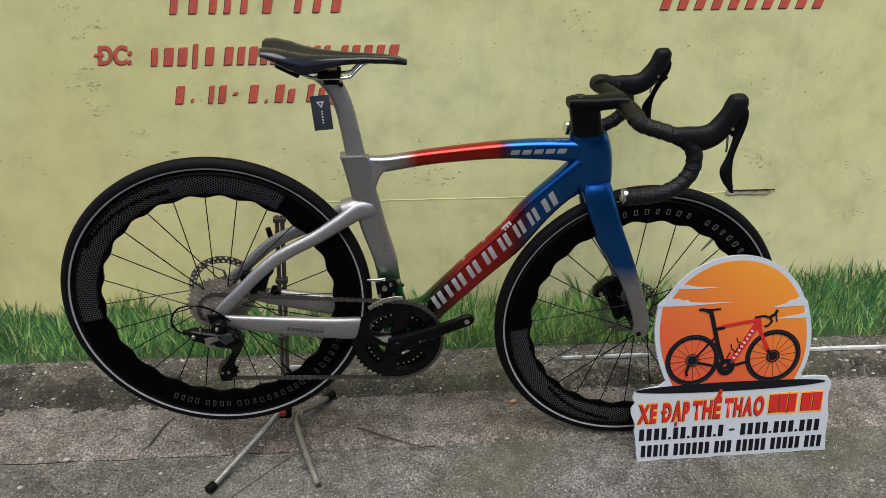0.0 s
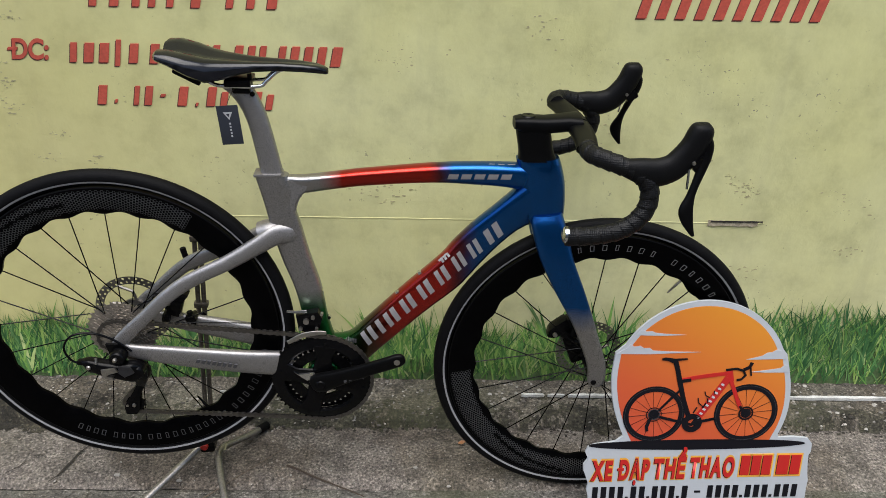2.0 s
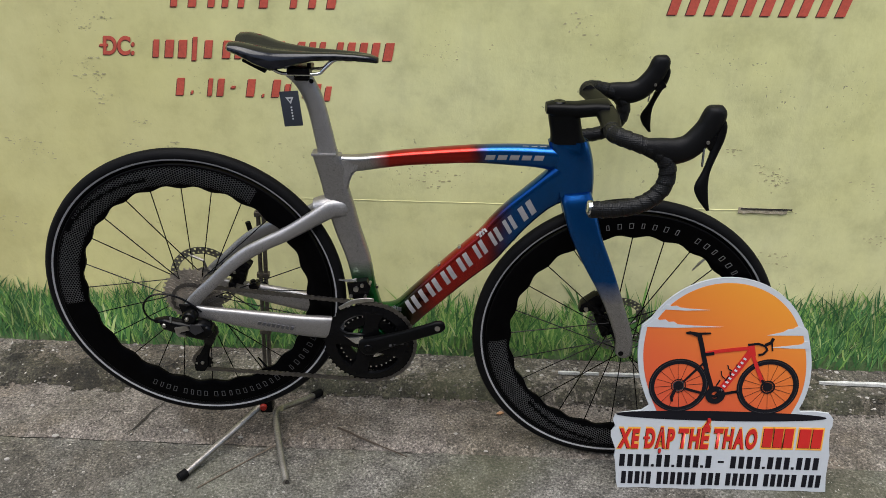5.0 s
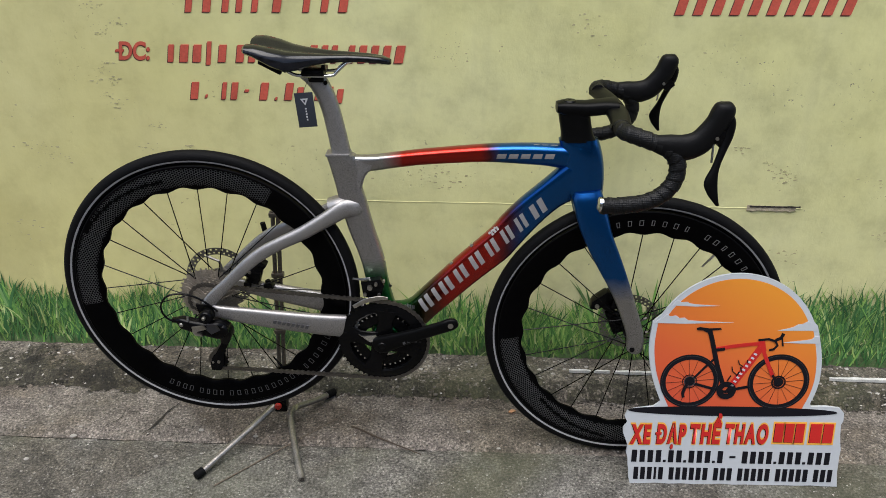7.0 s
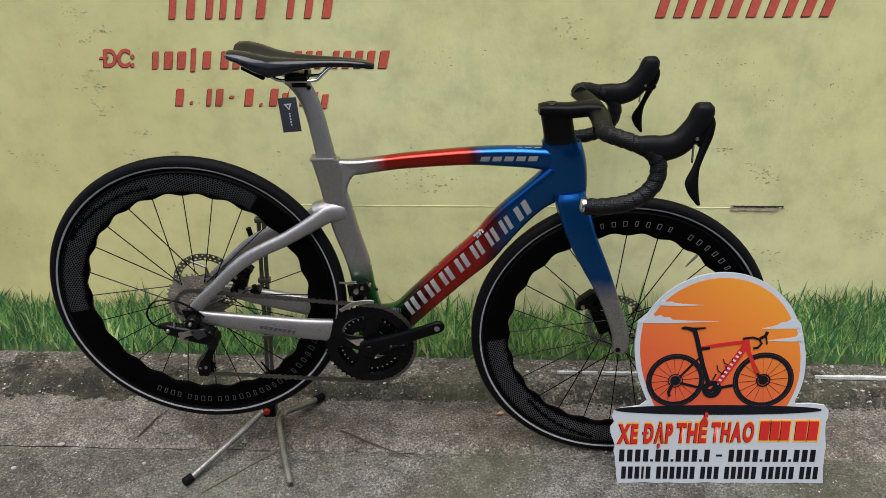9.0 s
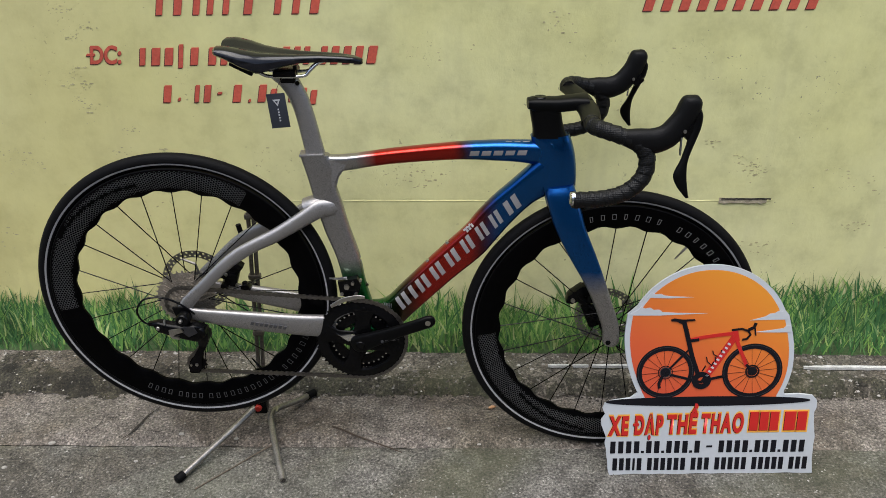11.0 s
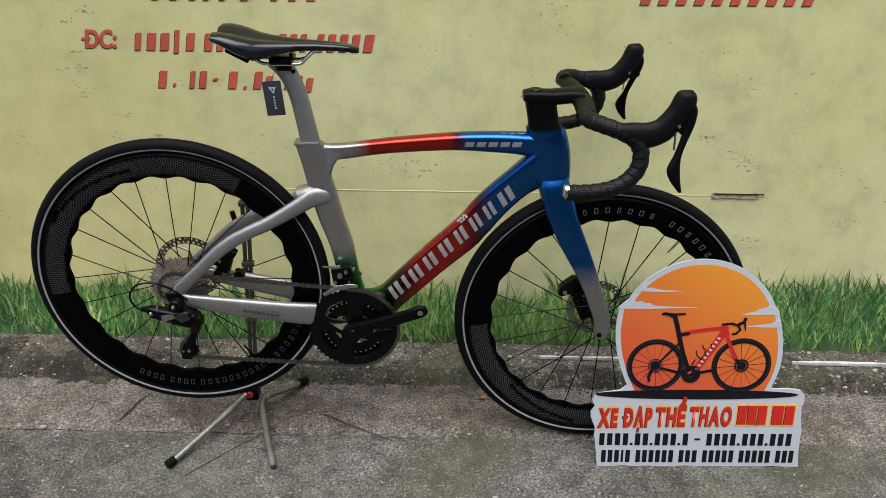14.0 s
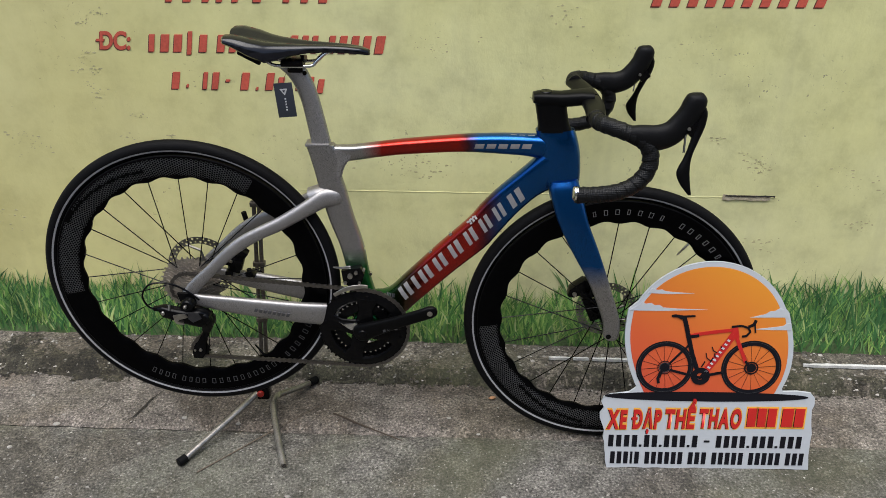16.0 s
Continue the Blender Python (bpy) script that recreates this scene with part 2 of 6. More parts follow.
    bp.inputs["Strength"].default_value, bp.inputs["Distance"].default_value = 0.30, 0.005
    l.new(sub.outputs[0], bp.inputs["Height"])
    l.new(bp.outputs[0], b.inputs["Normal"])
    return m


def concrete(name, light, dark, moss=0.25):
    """Worn concrete: aggregate speckle, stains, greenish dirt, pitted relief."""
    m = bpy.data.materials.new(name)
    m.use_nodes = True
    n, l = m.node_tree.nodes, m.node_tree.links
    b, tc = n["Principled BSDF"], n.new("ShaderNodeTexCoord")
    o = tc.outputs["Object"]
    big, mid, fine = noise_node(n, l, o, 3.2, 5, 0.6), noise_node(n, l, o, 17, 6, 0.7), noise_node(n, l, o, 150, 4, 0.7)
    base = ramp_node(n, l, mid.outputs["Fac"], [(0.30, dark), (0.5, tuple((a + b2) / 2 for a, b2 in zip(light, dark))), (0.70, light)])
    t1 = ramp_node(n, l, big.outputs["Fac"], [(0.35, (0.55, 0.53, 0.50)), (0.45, (0.9, 0.86, 0.80)), (0.53, (1.02, 1.02, 1.02)), (0.68, (1.4, 1.4, 1.42))])
    c = mix_node(n, l, 1.0, base.outputs[0], t1.outputs[0], "MULTIPLY")
    t2 = ramp_node(n, l, fine.outputs["Fac"], [(0.36, (0.25,)), (0.47, (0.9,)), (0.56, (1.25,)), (0.64, (2.4,))])
    c = mix_node(n, l, 1.0, c, t2.outputs[0], "MULTIPLY")
    vor = n.new("ShaderNodeTexVoronoi")
    vor.inputs["Scale"].default_value = 85
    l.new(o, vor.inputs["Vector"])
    pick = n.new("ShaderNodeSeparateColor")
    l.new(vor.outputs["Color"], pick.inputs[0])
    near = ramp_node(n, l, vor.outputs["Distance"], [(0.20, (1.0,)), (0.30, (0.0,))])
    some = ramp_node(n, l, pick.outputs[0], [(0.80, (0.0,)), (0.82, (0.7,))], "CONSTANT")
    st = n.new("ShaderNodeMath")
    st.operation = "MULTIPLY"
    l.new(near.outputs[0], st.inputs[0])
    l.new(some.outputs[0], st.inputs[1])
    c = mix_node(n, l, st.outputs[0], c, tuple(min(1, 1.7 * k) for k in light))
    mo = noise_node(n, l, o, 2.1, 4)
    mm = ramp_node(n, l, mo.outputs["Fac"], [(0.5, (0.0,)), (0.7, (moss,))])
    c = mix_node(n, l, mm.outputs[0], c, (0.10, 0.11, 0.055))
    stain = noise_node(n, l, o, 8, 3, 0.5)
    sm = ramp_node(n, l, stain.outputs["Fac"], [(0.68, (0.0,)), (0.74, (0.55,))])
    c = mix_node(n, l, sm.outputs[0], c, (0.06, 0.055, 0.05))
    l.new(c, b.inputs["Base Color"])
    b.inputs["Roughness"].default_value = 0.9
    add = n.new("ShaderNodeMath")
    l.new(mid.outputs["Fac"], add.inputs[0])
    l.new(fine.outputs["Fac"], add.inputs[1])
    bp = n.new("ShaderNodeBump")
    bp.inputs["Strength"].default_value, bp.inputs["Distance"].default_value = 0.9, 0.008
    l.new(add.outputs[0], bp.inputs["Height"])
    l.new(bp.outputs[0], b.inputs["Normal"])
    return m


PLASTER = plaster("yellow_limewash")
CONCRETE = concrete("worn_concrete", (0.160, 0.151, 0.134), (0.039, 0.036, 0.030), 0.36)
CONCRETE_FAR = concrete("worn_brown_concrete", (0.205, 0.180, 0.158), (0.050, 0.042, 0.036), 0.15)
KERBM = concrete("kerb_concrete", (0.170, 0.150, 0.121), (0.018, 0.015, 0.011), 0.3)
DIRT = mat("dark_dirt", (0.026, 0.022, 0.017), 0.95, 0, 20, 0.4, 0.6, 150)


def island_green(name, stops):
    m = bpy.data.materials.new(name)
    m.use_nodes = True
    n, l = m.node_tree.nodes, m.node_tree.links
    g = n.new("ShaderNodeNewGeometry")
    c = ramp_node(n, l, g.outputs["Random Per Island"], stops)
    tc = n.new("ShaderNodeTexCoord")
    no = noise_node(n, l, tc.outputs["Object"], 7, 5, 0.65)
    t = ramp_node(n, l, no.outputs["Fac"], [(0.32, (0.62,)), (0.5, (1.1,)), (0.68, (1.6,))])
    l.new(mix_node(n, l, 1.0, c.outputs[0], t.outputs[0], "MULTIPLY"), n["Principled BSDF"].inputs["Base Color"])
    n["Principled BSDF"].inputs["Roughness"].default_value = 0.7
    n["Principled BSDF"].inputs["Specular IOR Level"].default_value = 0.2
    return m


BLADES = island_green("printed_grass", [(0.0, (0.05, 0.135, 0.036)), (0.25, (0.095, 0.215, 0.052)), (0.5, (0.145, 0.290, 0.068)), (0.8, (0.235, 0.355, 0.092)), (1.0, (0.35, 0.41, 0.18))])
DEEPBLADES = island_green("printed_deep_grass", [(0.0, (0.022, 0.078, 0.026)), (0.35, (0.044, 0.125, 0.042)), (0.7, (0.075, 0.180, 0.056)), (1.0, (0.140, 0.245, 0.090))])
UNDERGRASS = mat("printed_grass_shade", (0.078, 0.130, 0.048), 0.75, 0, 14, 0.7)


# ---- building helpers ----
def obj(name, bm, material, parent=None, smooth=True):
    me = bpy.data.meshes.new(name)
    bm.normal_update()
    bm.to_mesh(me)
    bm.free()
    if smooth:
        me.shade_smooth()
        me.set_sharp_from_angle(angle=radians(38))
    me.materials.append(material)
    ob = new(name, me)
    if parent:
        ob.parent = parent
    return ob


def part(name, bm, material, parent, label="", smooth=True):
    ob = obj(name, bm, material, parent, smooth)
    return tagged(ob, label=label) if label else ob


def thing(name, label, category, m=None, group="", kind=""):
    ob = new(name)
    ob.empty_display_size = 0.05
    if m:
        ob.matrix_world = m
    return tagged(ob, label, category, group, kind)


def loft(rings, bm=None, closed=True, cap=True):
    """Skin over rings of equal count."""
    bm = bm or bmesh.new()
    vs = [[bm.verts.new(p) for p in r] for r in rings]
    k = len(vs[0])
    for a, b in zip(vs, vs[1:]):
        for i in range(k if closed else k - 1):
            j = (i + 1) % k
            bm.faces.new((a[i], a[j], b[j], b[i]))
    if cap and closed:
        bm.faces.new(vs[0][::-1])
        bm.faces.new(vs[-1])
    return bm


def ring(c, a, b, count=20, power=2.4):
    """A rounded oval about c with half axes a and b."""
    c, a, b = Vector(c), Vector(a), Vector(b)
    out = []
    for i in range(count):
        t = 2 * math.pi * i / count
        x, y = math.cos(t), math.sin(t)
        out.append(c + a * math.copysign(abs(x) ** (2 / power), x) + b * math.copysign(abs(y) ** (2 / power), y))
    return out


def flat_tube(edges, y=0.0, power=2.6, count=20, keel=0.0):
    """A frame tube in the bicycle's plane. edges: (x1, z1, x2, z2, half width[, y]) station by station."""
    rings = []
    for e in edges:
        x1, z1, x2, z2, w = e[:5]
        yy = e[5] if len(e) > 5 else y
        rg = ring((0, 0, 0), (1, 0, 0), (0, 1, 0), count, power)
        c, a = Vector(((x1 + x2) / 2, yy, (z1 + z2) / 2)), Vector(((x2 - x1) / 2, 0, (z2 - z1) / 2))
        # keel: how far the second edge is narrower than the first
        rings.append([c + a * p.x + Vector((0, w * p.y * (1 - keel * max(0.0, 0.45 + 0.55 * p.x)), 0)) for p in rg])
    return rings


def spline(points, steps=6):
    """Catmull-Rom through points (tuples of any length)."""
    p = [np.array(q, float) for q in points]
    p = [2 * p[0] - p[1], *p, 2 * p[-1] - p[-2]]
    out = []
    for i in range(1, len(p) - 2):
        for s in range(steps):
            t = s / steps
            a, b, c, d = p[i - 1], p[i], p[i + 1], p[i + 2]
            out.append(0.5 * (2 * b + (c - a) * t + (2 * a - 5 * b + 4 * c - d) * t * t + (3 * b - a - 3 * c + d) * t ** 3))
    out.append(p[-2])
    return [tuple(float(k) for k in q) for q in out]


def smooth_tube(edges, y=0.0, power=2.6, steps=4, count=24, keel=0.0):
    full = [tuple(e) + ((y,) if len(e) < 6 else ()) for e in edges]
    return loft(flat_tube(spline(full, steps), y, power, count, keel))


def tube(points, radius, count=10, bm=None, squash=1.0, cap=True):
    """A round bar along points; radius is one number or one for each point."""
    pts = [Vector(p[:3]) for p in points]
    rad = radius if isinstance(radius, (list, tuple)) else [radius] * len(pts)
    rings, up = [], None
    for i, p in enumerate(pts):
        d = (pts[min(i + 1, len(pts) - 1)] - pts[max(i - 1, 0)]).normalized()
        if up is None:
            up = d.orthogonal().normalized()
        up = (up - d * up.dot(d)).normalized()
        side = d.cross(up)
        rings.append([p + (up * math.cos(2 * math.pi * k / count) + side * math.sin(2 * math.pi * k / count) * squash) * rad[i] for k in range(count)])
    return loft(rings, bm, cap=cap)


def wound_tube(points, radius, step, pitch, hand, count=26):
    """A bar wrapped in tape: each turn of the spiral overlaps the last by one step."""
    pts = [Vector(p[:3]) for p in points]
    run = [0.0]
    for a, b in zip(pts, pts[1:]):
        run.append(run[-1] + (b - a).length)
    n = int(run[-1] / pitch * 12)
    rings, up = [], None
    place = lambda d: Vector([float(np.interp(d, run, [p[i] for p in pts])) for i in range(3)])
    for i in range(n + 1):
        d = run[-1] * i / n
        p, ahead = place(d), (place(min(d + 0.004, run[-1])) - place(max(d - 0.004, 0))).normalized()
        up = (up or ahead.orthogonal())
        up = (up - ahead * up.dot(ahead)).normalized()
        side = ahead.cross(up)
        row = []
        for k in range(count):
            f = (d / pitch + hand * k / count) % 1.0
            a = 2 * math.pi * k / count
            row.append(p + (up * math.cos(a) + side * math.sin(a)) * (radius + step * min(f * 1.15, 1.0) * (1 if f < 0.93 else 0.1)))
        rings.append(row)
    return loft(rings)


def lathe(profile, count=64, c=(0, 0, 0), bm=None, closed=True, a0=0.0, a1=2 * math.pi, wave=None):
    """Turn (r, y) pairs about the y axis through c."""
    bm = bm or bmesh.new()
    full = abs(a1 - a0 - 2 * math.pi) < 1e-6
    m = count if full else count + 1
    rows = []
    for i in range(m):
        t = a0 + (a1 - a0) * i / count
        row = []
        for r, y in profile:
            rr = wave(r, t) if wave else r
            row.append(bm.verts.new((c[0] + rr * math.cos(t), c[1] + y, c[2] + rr * math.sin(t))))
        rows.append(row)
    k = len(profile)
    for i in range(m if full else m - 1):
        a, b = rows[i], rows[(i + 1) % m]
        for j in range(k if closed else k - 1):
            q = (j + 1) % k
            bm.faces.new((a[j], a[q], b[q], b[j]))
    return bm


def prism(outline, y0, y1, bm=None):
    """A plate: outline of (x, z) between two depths."""
    bm = bm or bmesh.new()
    a = [bm.verts.new((x, y0, z)) for x, z in outline]
    b = [bm.verts.new((x, y1, z)) for x, z in outline]
    k = len(a)
    bm.faces.new(a)
    bm.faces.new(b[::-1])
    for i in range(k):
        j = (i + 1) % k
        bm.faces.new((a[j], a[i], b[i], b[j]))
    bmesh.ops.recalc_face_normals(bm, faces=bm.faces[:])
    return bm


def box(c, s, bm=None, rot=None, bevel=0.0):
    """A block of full size s at c, with broken edges."""
    out = bmesh.new()
    bmesh.ops.create_cube(out, size=1)
    bmesh.ops.scale(out, vec=s, verts=out.verts)
    if bevel:
        bmesh.ops.bevel(out, geom=out.edges[:], offset=bevel, segments=2, affect="EDGES", profile=0.6)
    m = Matrix.Translation(c) @ (rot or Matrix.Identity(4))
    bmesh.ops.transform(out, matrix=m, verts=out.verts)
    if bm is None:
        return out
    me = bpy.data.meshes.new("tmp")
    out.to_mesh(me)
    out.free()
    bm.from_mesh(me)
    bpy.data.meshes.remove(me)
    return bm


def turned(bm, m):
    bmesh.ops.transform(bm, matrix=m, verts=bm.verts)
    return bm


def text_mesh(body, m, extrude=0.0006, grow=0.0):
    """Letters as a mesh bmesh, laid by m; returns it scaled to one unit high, starting at the origin."""
    cu = bpy.data.curves.new("letters", "FONT")
    cu.body, cu.size, cu.extrude, cu.offset = body, 1.0, extrude, grow
    ob = new("letters", cu)
    bpy.context.view_layer.update()
    me = bpy.data.meshes.new_from_object(ob.evaluated_get(bpy.context.evaluated_depsgraph_get()))
    bm = bmesh.new()
    bm.from_mesh(me)
    bpy.data.objects.remove(ob)
    bpy.data.curves.remove(cu)
    bpy.data.meshes.remove(me)
    return turned(bm, m)


# ---- the alley: ground, wall, kerb ----
WALL = Matrix.Translation((0, 0.3928, 0)) @ pose(0, 0, 0, 0, 0, -3.93)


def fbm(x, y, s, seed=0.0):
    return noise.noise(Vector((x * s, y * s, seed))) + 0.5 * noise.noise(Vector((x * s * 2.1, y * s * 2.1, seed + 7)))


def sheet(x0, x1, y0, y1, nx, ny, height):
    bm = bmesh.new()
    rows = []
    for j in range(ny + 1):
        row = []
        for i in range(nx + 1):
            u, v = i / nx, j / ny
            lo = y0(x0 + (x1 - x0) * u) if callable(y0) else y0
            hi = y1(x0 + (x1 - x0) * u) if callable(y1) else y1
            x, y = x0 + (x1 - x0) * u, lo + (hi - lo) * v
            row.append(bm.verts.new((x, y, height(x, y, u, v))))
        rows.append(row)
    for a, b in zip(rows, rows[1:]):
        for i in range(nx):
            bm.faces.new((a[i], a[i + 1], b[i + 1], b[i]))
    return bm


ground = tagged(obj("ground", sheet(-60, 60, -60, 60, 8, 8, lambda x, y, u, v: -0.03), CONCRETE), "grey worn concrete alley ground, dusty and stained", "ground", kind="structure")
# two pours of concrete that meet at a ragged joint
joint = lambda x: 0.010 - 0.0620 * x + 0.004 * fbm(x, 0, 9) + 0.003 * fbm(x, 3, 40)
near_slab = lambda x, y, u, v: 0.0010 * fbm(x, y, 3) - (0.010 if v > 0.9999 else 0)
part("slab", sheet(-3.5, 5, -3.9, lambda x: joint(x) - float(np.interp(x, (-0.5, 0.3, 0.8), (0.003, 0.0018, 0.0002))) - 0.0030 * max(0.0, fbm(x, 5, 25)) - 0.006 * max(0.0, fbm(x, 8, 5) - 0.3), 340, 60, near_slab), CONCRETE, ground, "near concrete pour")
part("slab", sheet(-3.5, 5, lambda x: joint(x) + 0.001, lambda x: 0.40 - 0.0687 * x, 340, 14, lambda x, y, u, v: 0.0005 + 0.0010 * fbm(x, y, 3) - (0.012 if v < 0.0001 else 0)), CONCRETE_FAR, ground, "far concrete pour along the kerb")

wall_bm = box((1.0, 0.11, 1.52), (16.0, 0.22, 3.16))
wall = tagged(obj("wall_north", wall_bm, PLASTER, smooth=False), "yellow-green limewashed plaster wall, flaked and stained", "wall", kind="structure")
wall.matrix_world = WALL
# the plaster's bed joint: an edge a few millimetres proud, broken open towards one end
seam = bmesh.new()
top, low = [], []
for i in range(121):
    x = 0.18 + 1.33 * i / 120
    z = 0.519 + 0.0016 * fbm(x, 0, 14)
    d = 0.0008 + 0.0009 * abs(fbm(x, 9, 11))
    top.append((x, -d, z))
    low.append((x, 0.0005, z - 0.006 - 0.004 * abs(fbm(x, 4, 8))))
loft([[(x, 0.0005, z + 0.0015) for x, y, z in top], top, low], seam, closed=False, cap=False)
part("plaster_ridge", seam, PLASTER, wall)
gash = bmesh.new()
prism([(1.374 + 0.130 * k / 20, 0.5265 + 0.0018 * abs(fbm(k, 1, 0.7))) for k in range(21)] + [(1.504 - 0.130 * k / 20, 0.5235 - 0.0030 * abs(fbm(k, 5, 0.9)) * (0.4 + (20 - k) / 20)) for k in range(21)], -0.0056, -0.0048, gash)
part("open_crack", gash, DIRT, wall, "dark open crack in the plaster")
chip = bmesh.new()
prism([(1.368 + 0.125 * k / 16, 0.5262 + 0.003 * abs(fbm(k, 8, 0.8)) * (1 - k / 16)) for k in range(17)] + [(1.493 - 0.125 * k / 16, 0.5135 - 0.005 * abs(fbm(k, 3, 0.8))) for k in range(17)], -0.0040, -0.0030, chip)
part("broken_plaster", chip, mat("broken_plaster", (0.36, 0.31, 0.22), 0.95, 0, 70, 0.6, 0.9, 200), wall, "pale broken plaster under the crack")
# old patches where the limewash came off, grey mortar bare
random.seed(11)
MORTAR = mat("bare_mortar", (0.38, 0.35, 0.19), 0.9, 0, 30, 0.3, 0.5, 120)
for px, pz, pr, k in ((0.60, 0.585, 0.07, 14), (0.60, 0.92, 0.06, 10), (1.43, 0.615, 0.035, 9), (0.93, 0.985, 0.05, 9), (0.52, 0.60, 0.05, 8), (-0.62, 0.42, 0.06, 7), (0.33, 0.60, 0.05, 6), (1.05, 0.75, 0.07, 4), (1.75, 0.55, 0.06, 6), (1.22, 0.93, 0.02, 2), (-0.31, 0.845, 0.02, 3), (0.17, 0.66, 0.03, 3), (-0.6, 0.75, 0.05, 4), (-0.30, 1.03, 0.02, 4), (-0.285, 0.965, 0.025, 7), (-0.305, 0.87, 0.018, 4), (-0.275, 0.775, 0.035, 7), (-0.225, 0.665, 0.025, 4), (-0.12, 0.66, 0.03, 4), (-0.48, 0.62, 0.07, 8), (1.403, 0.644, 0.012, 4), (1.455, 0.606, 0.028, 12), (1.329, 0.683, 0.014, 5), (1.74, 0.44, 0.03, 7), (1.49, 0.375, 0.06, 12), (-0.242, 0.99, 0.02, 7), (-0.286, 0.89, 0.014, 5), (-0.272, 0.841, 0.018, 6), (-0.302, 0.806, 0.014, 5), (-0.185, 0.722, 0.02, 5), (-0.521, 0.657, 0.04, 9), (1.67, 0.605, 0.03, 5)):
    for _ in range(k * 3):
        x, z = px + random.gauss(0, pr * 0.6), pz + random.gauss(0, pr * 0.35)
        r = 0.0006 + 0.0022 * random.random() ** 2.5
        ax = random.uniform(1, 2.6)
        pts = [(x + r * ax * math.cos(a) * random.uniform(0.6, 1.2), z + r * math.sin(a) * random.uniform(0.6, 1.2)) for a in (i * math.pi / 4 for i in range(8))]
        part("bare_patch", prism(pts, -0.0006, 0.002), MORTAR, wall, smooth=False)

# added wall, never in view: gives the frame paint something dark to reflect
unseen_wall = tagged(obj("added_wall_south", box((1, -4.6, 1.5), (16, 0.2, 3.2)), ADDEDWALL, smooth=False), "added unseen grey wall behind the camera that darkens reflections", "wall", kind="structure")

kerb = tagged(obj("kerb", sheet(-3.4, 4.6, -0.172, 0.0, 560, 14, lambda x, y, u, v: (0.034 * min(1, max(0, (y + 0.172 + 0.012 * fbm(x, 0, 6)) / 0.03)) ** 0.7) * (1 + 0.1 * fbm(x, y, 7)) + 0.004 * fbm(x, y, 30) + 0.003 * fbm(x, y, 75) - 0.006 * v - (0.008 if v < 0.01 else 0)), KERBM), "rough mossy concrete kerb along the foot of the wall", "kerb", kind="structure")
kerb.matrix_world = WALL
crumbs = bmesh.new()
random.seed(5)
for _ in range(520):
    x, y = random.uniform(-1.3, 2.4), -0.172 - abs(random.gauss(0, 0.012)) + 0.01
    r = random.uniform(0.0015, 0.006)
    v = [crumbs.verts.new((x + r * math.cos(a) * random.uniform(0.6, 1.2), y + r * math.sin(a) * random.uniform(0.6, 1.2), 0.0005)) for a in (0, 1.3, 2.5, 3.8, 5.1)]
    tip = crumbs.verts.new((x, y, r * 0.8))
    for i in range(5):
        crumbs.faces.new((v[i], v[(i + 1) % 5], tip))
ob = tagged(obj("crumbled_dirt", crumbs, DIRT, smooth=False), "dark crumbled dirt gathered at the kerb's foot", "dirt", kind="stuff")
ob.matrix_world = WALL
STONES = island_green("loose_grit", [(0.0, (0.03, 0.027, 0.022)), (0.45, (0.11, 0.10, 0.088)), (0.8, (0.26, 0.245, 0.22)), (1.0, (0.36, 0.34, 0.31))])


def scatter(count, x0, x1, y0, y1, small, big, floor):
    """Little angular stones pressed into a surface."""
    bm = bmesh.new()
    for _ in range(count):
        x, y = random.uniform(x0, x1), random.uniform(y0, y1)
        r = small + (big - small) * random.random() ** 3
        z = floor(x, y)
        turn = random.uniform(0, 6.3)
        v = [bm.verts.new((x + r * math.cos(a + turn) * random.uniform(0.6, 1.3), y + r * math.sin(a + turn) * random.uniform(0.6, 1.2), z)) for a in (0, 1.25, 2.5, 3.75, 5.0)]
        tip = bm.verts.new((x + 0.3 * r, y, z + r * random.uniform(0.25, 0.7)))
        for i in range(5):
            bm.faces.new((v[i], v[(i + 1) % 5], tip))
    return bm


tagged(obj("grit", scatter(9000, -1.0, 2.2, -0.62, 0.24, 0.0007, 0.0030, lambda x, y: 0.0004 + 0.0010 * fbm(x, y, 3)), STONES, smooth=False), "fine light and dark grit scattered over the concrete", "grit", kind="stuff")
kerb_floor = lambda x, y: (0.034 * min(1, max(0, (y + 0.172 + 0.012 * fbm(x, 0, 6)) / 0.03)) ** 0.7) * (1 + 0.1 * fbm(x, y, 7)) + 0.004 * fbm(x, y, 30) + 0.003 * fbm(x, y, 75) - 0.006 * (y + 0.172) / 0.172 - 0.0005
ob = tagged(obj("kerb_grit", scatter(5200, -1.2, 2.4, -0.18, -0.004, 0.0010, 0.0075, kerb_floor), STONES, smooth=False), "coarse aggregate showing through the worn kerb", "grit", kind="stuff")
ob.matrix_world = WALL

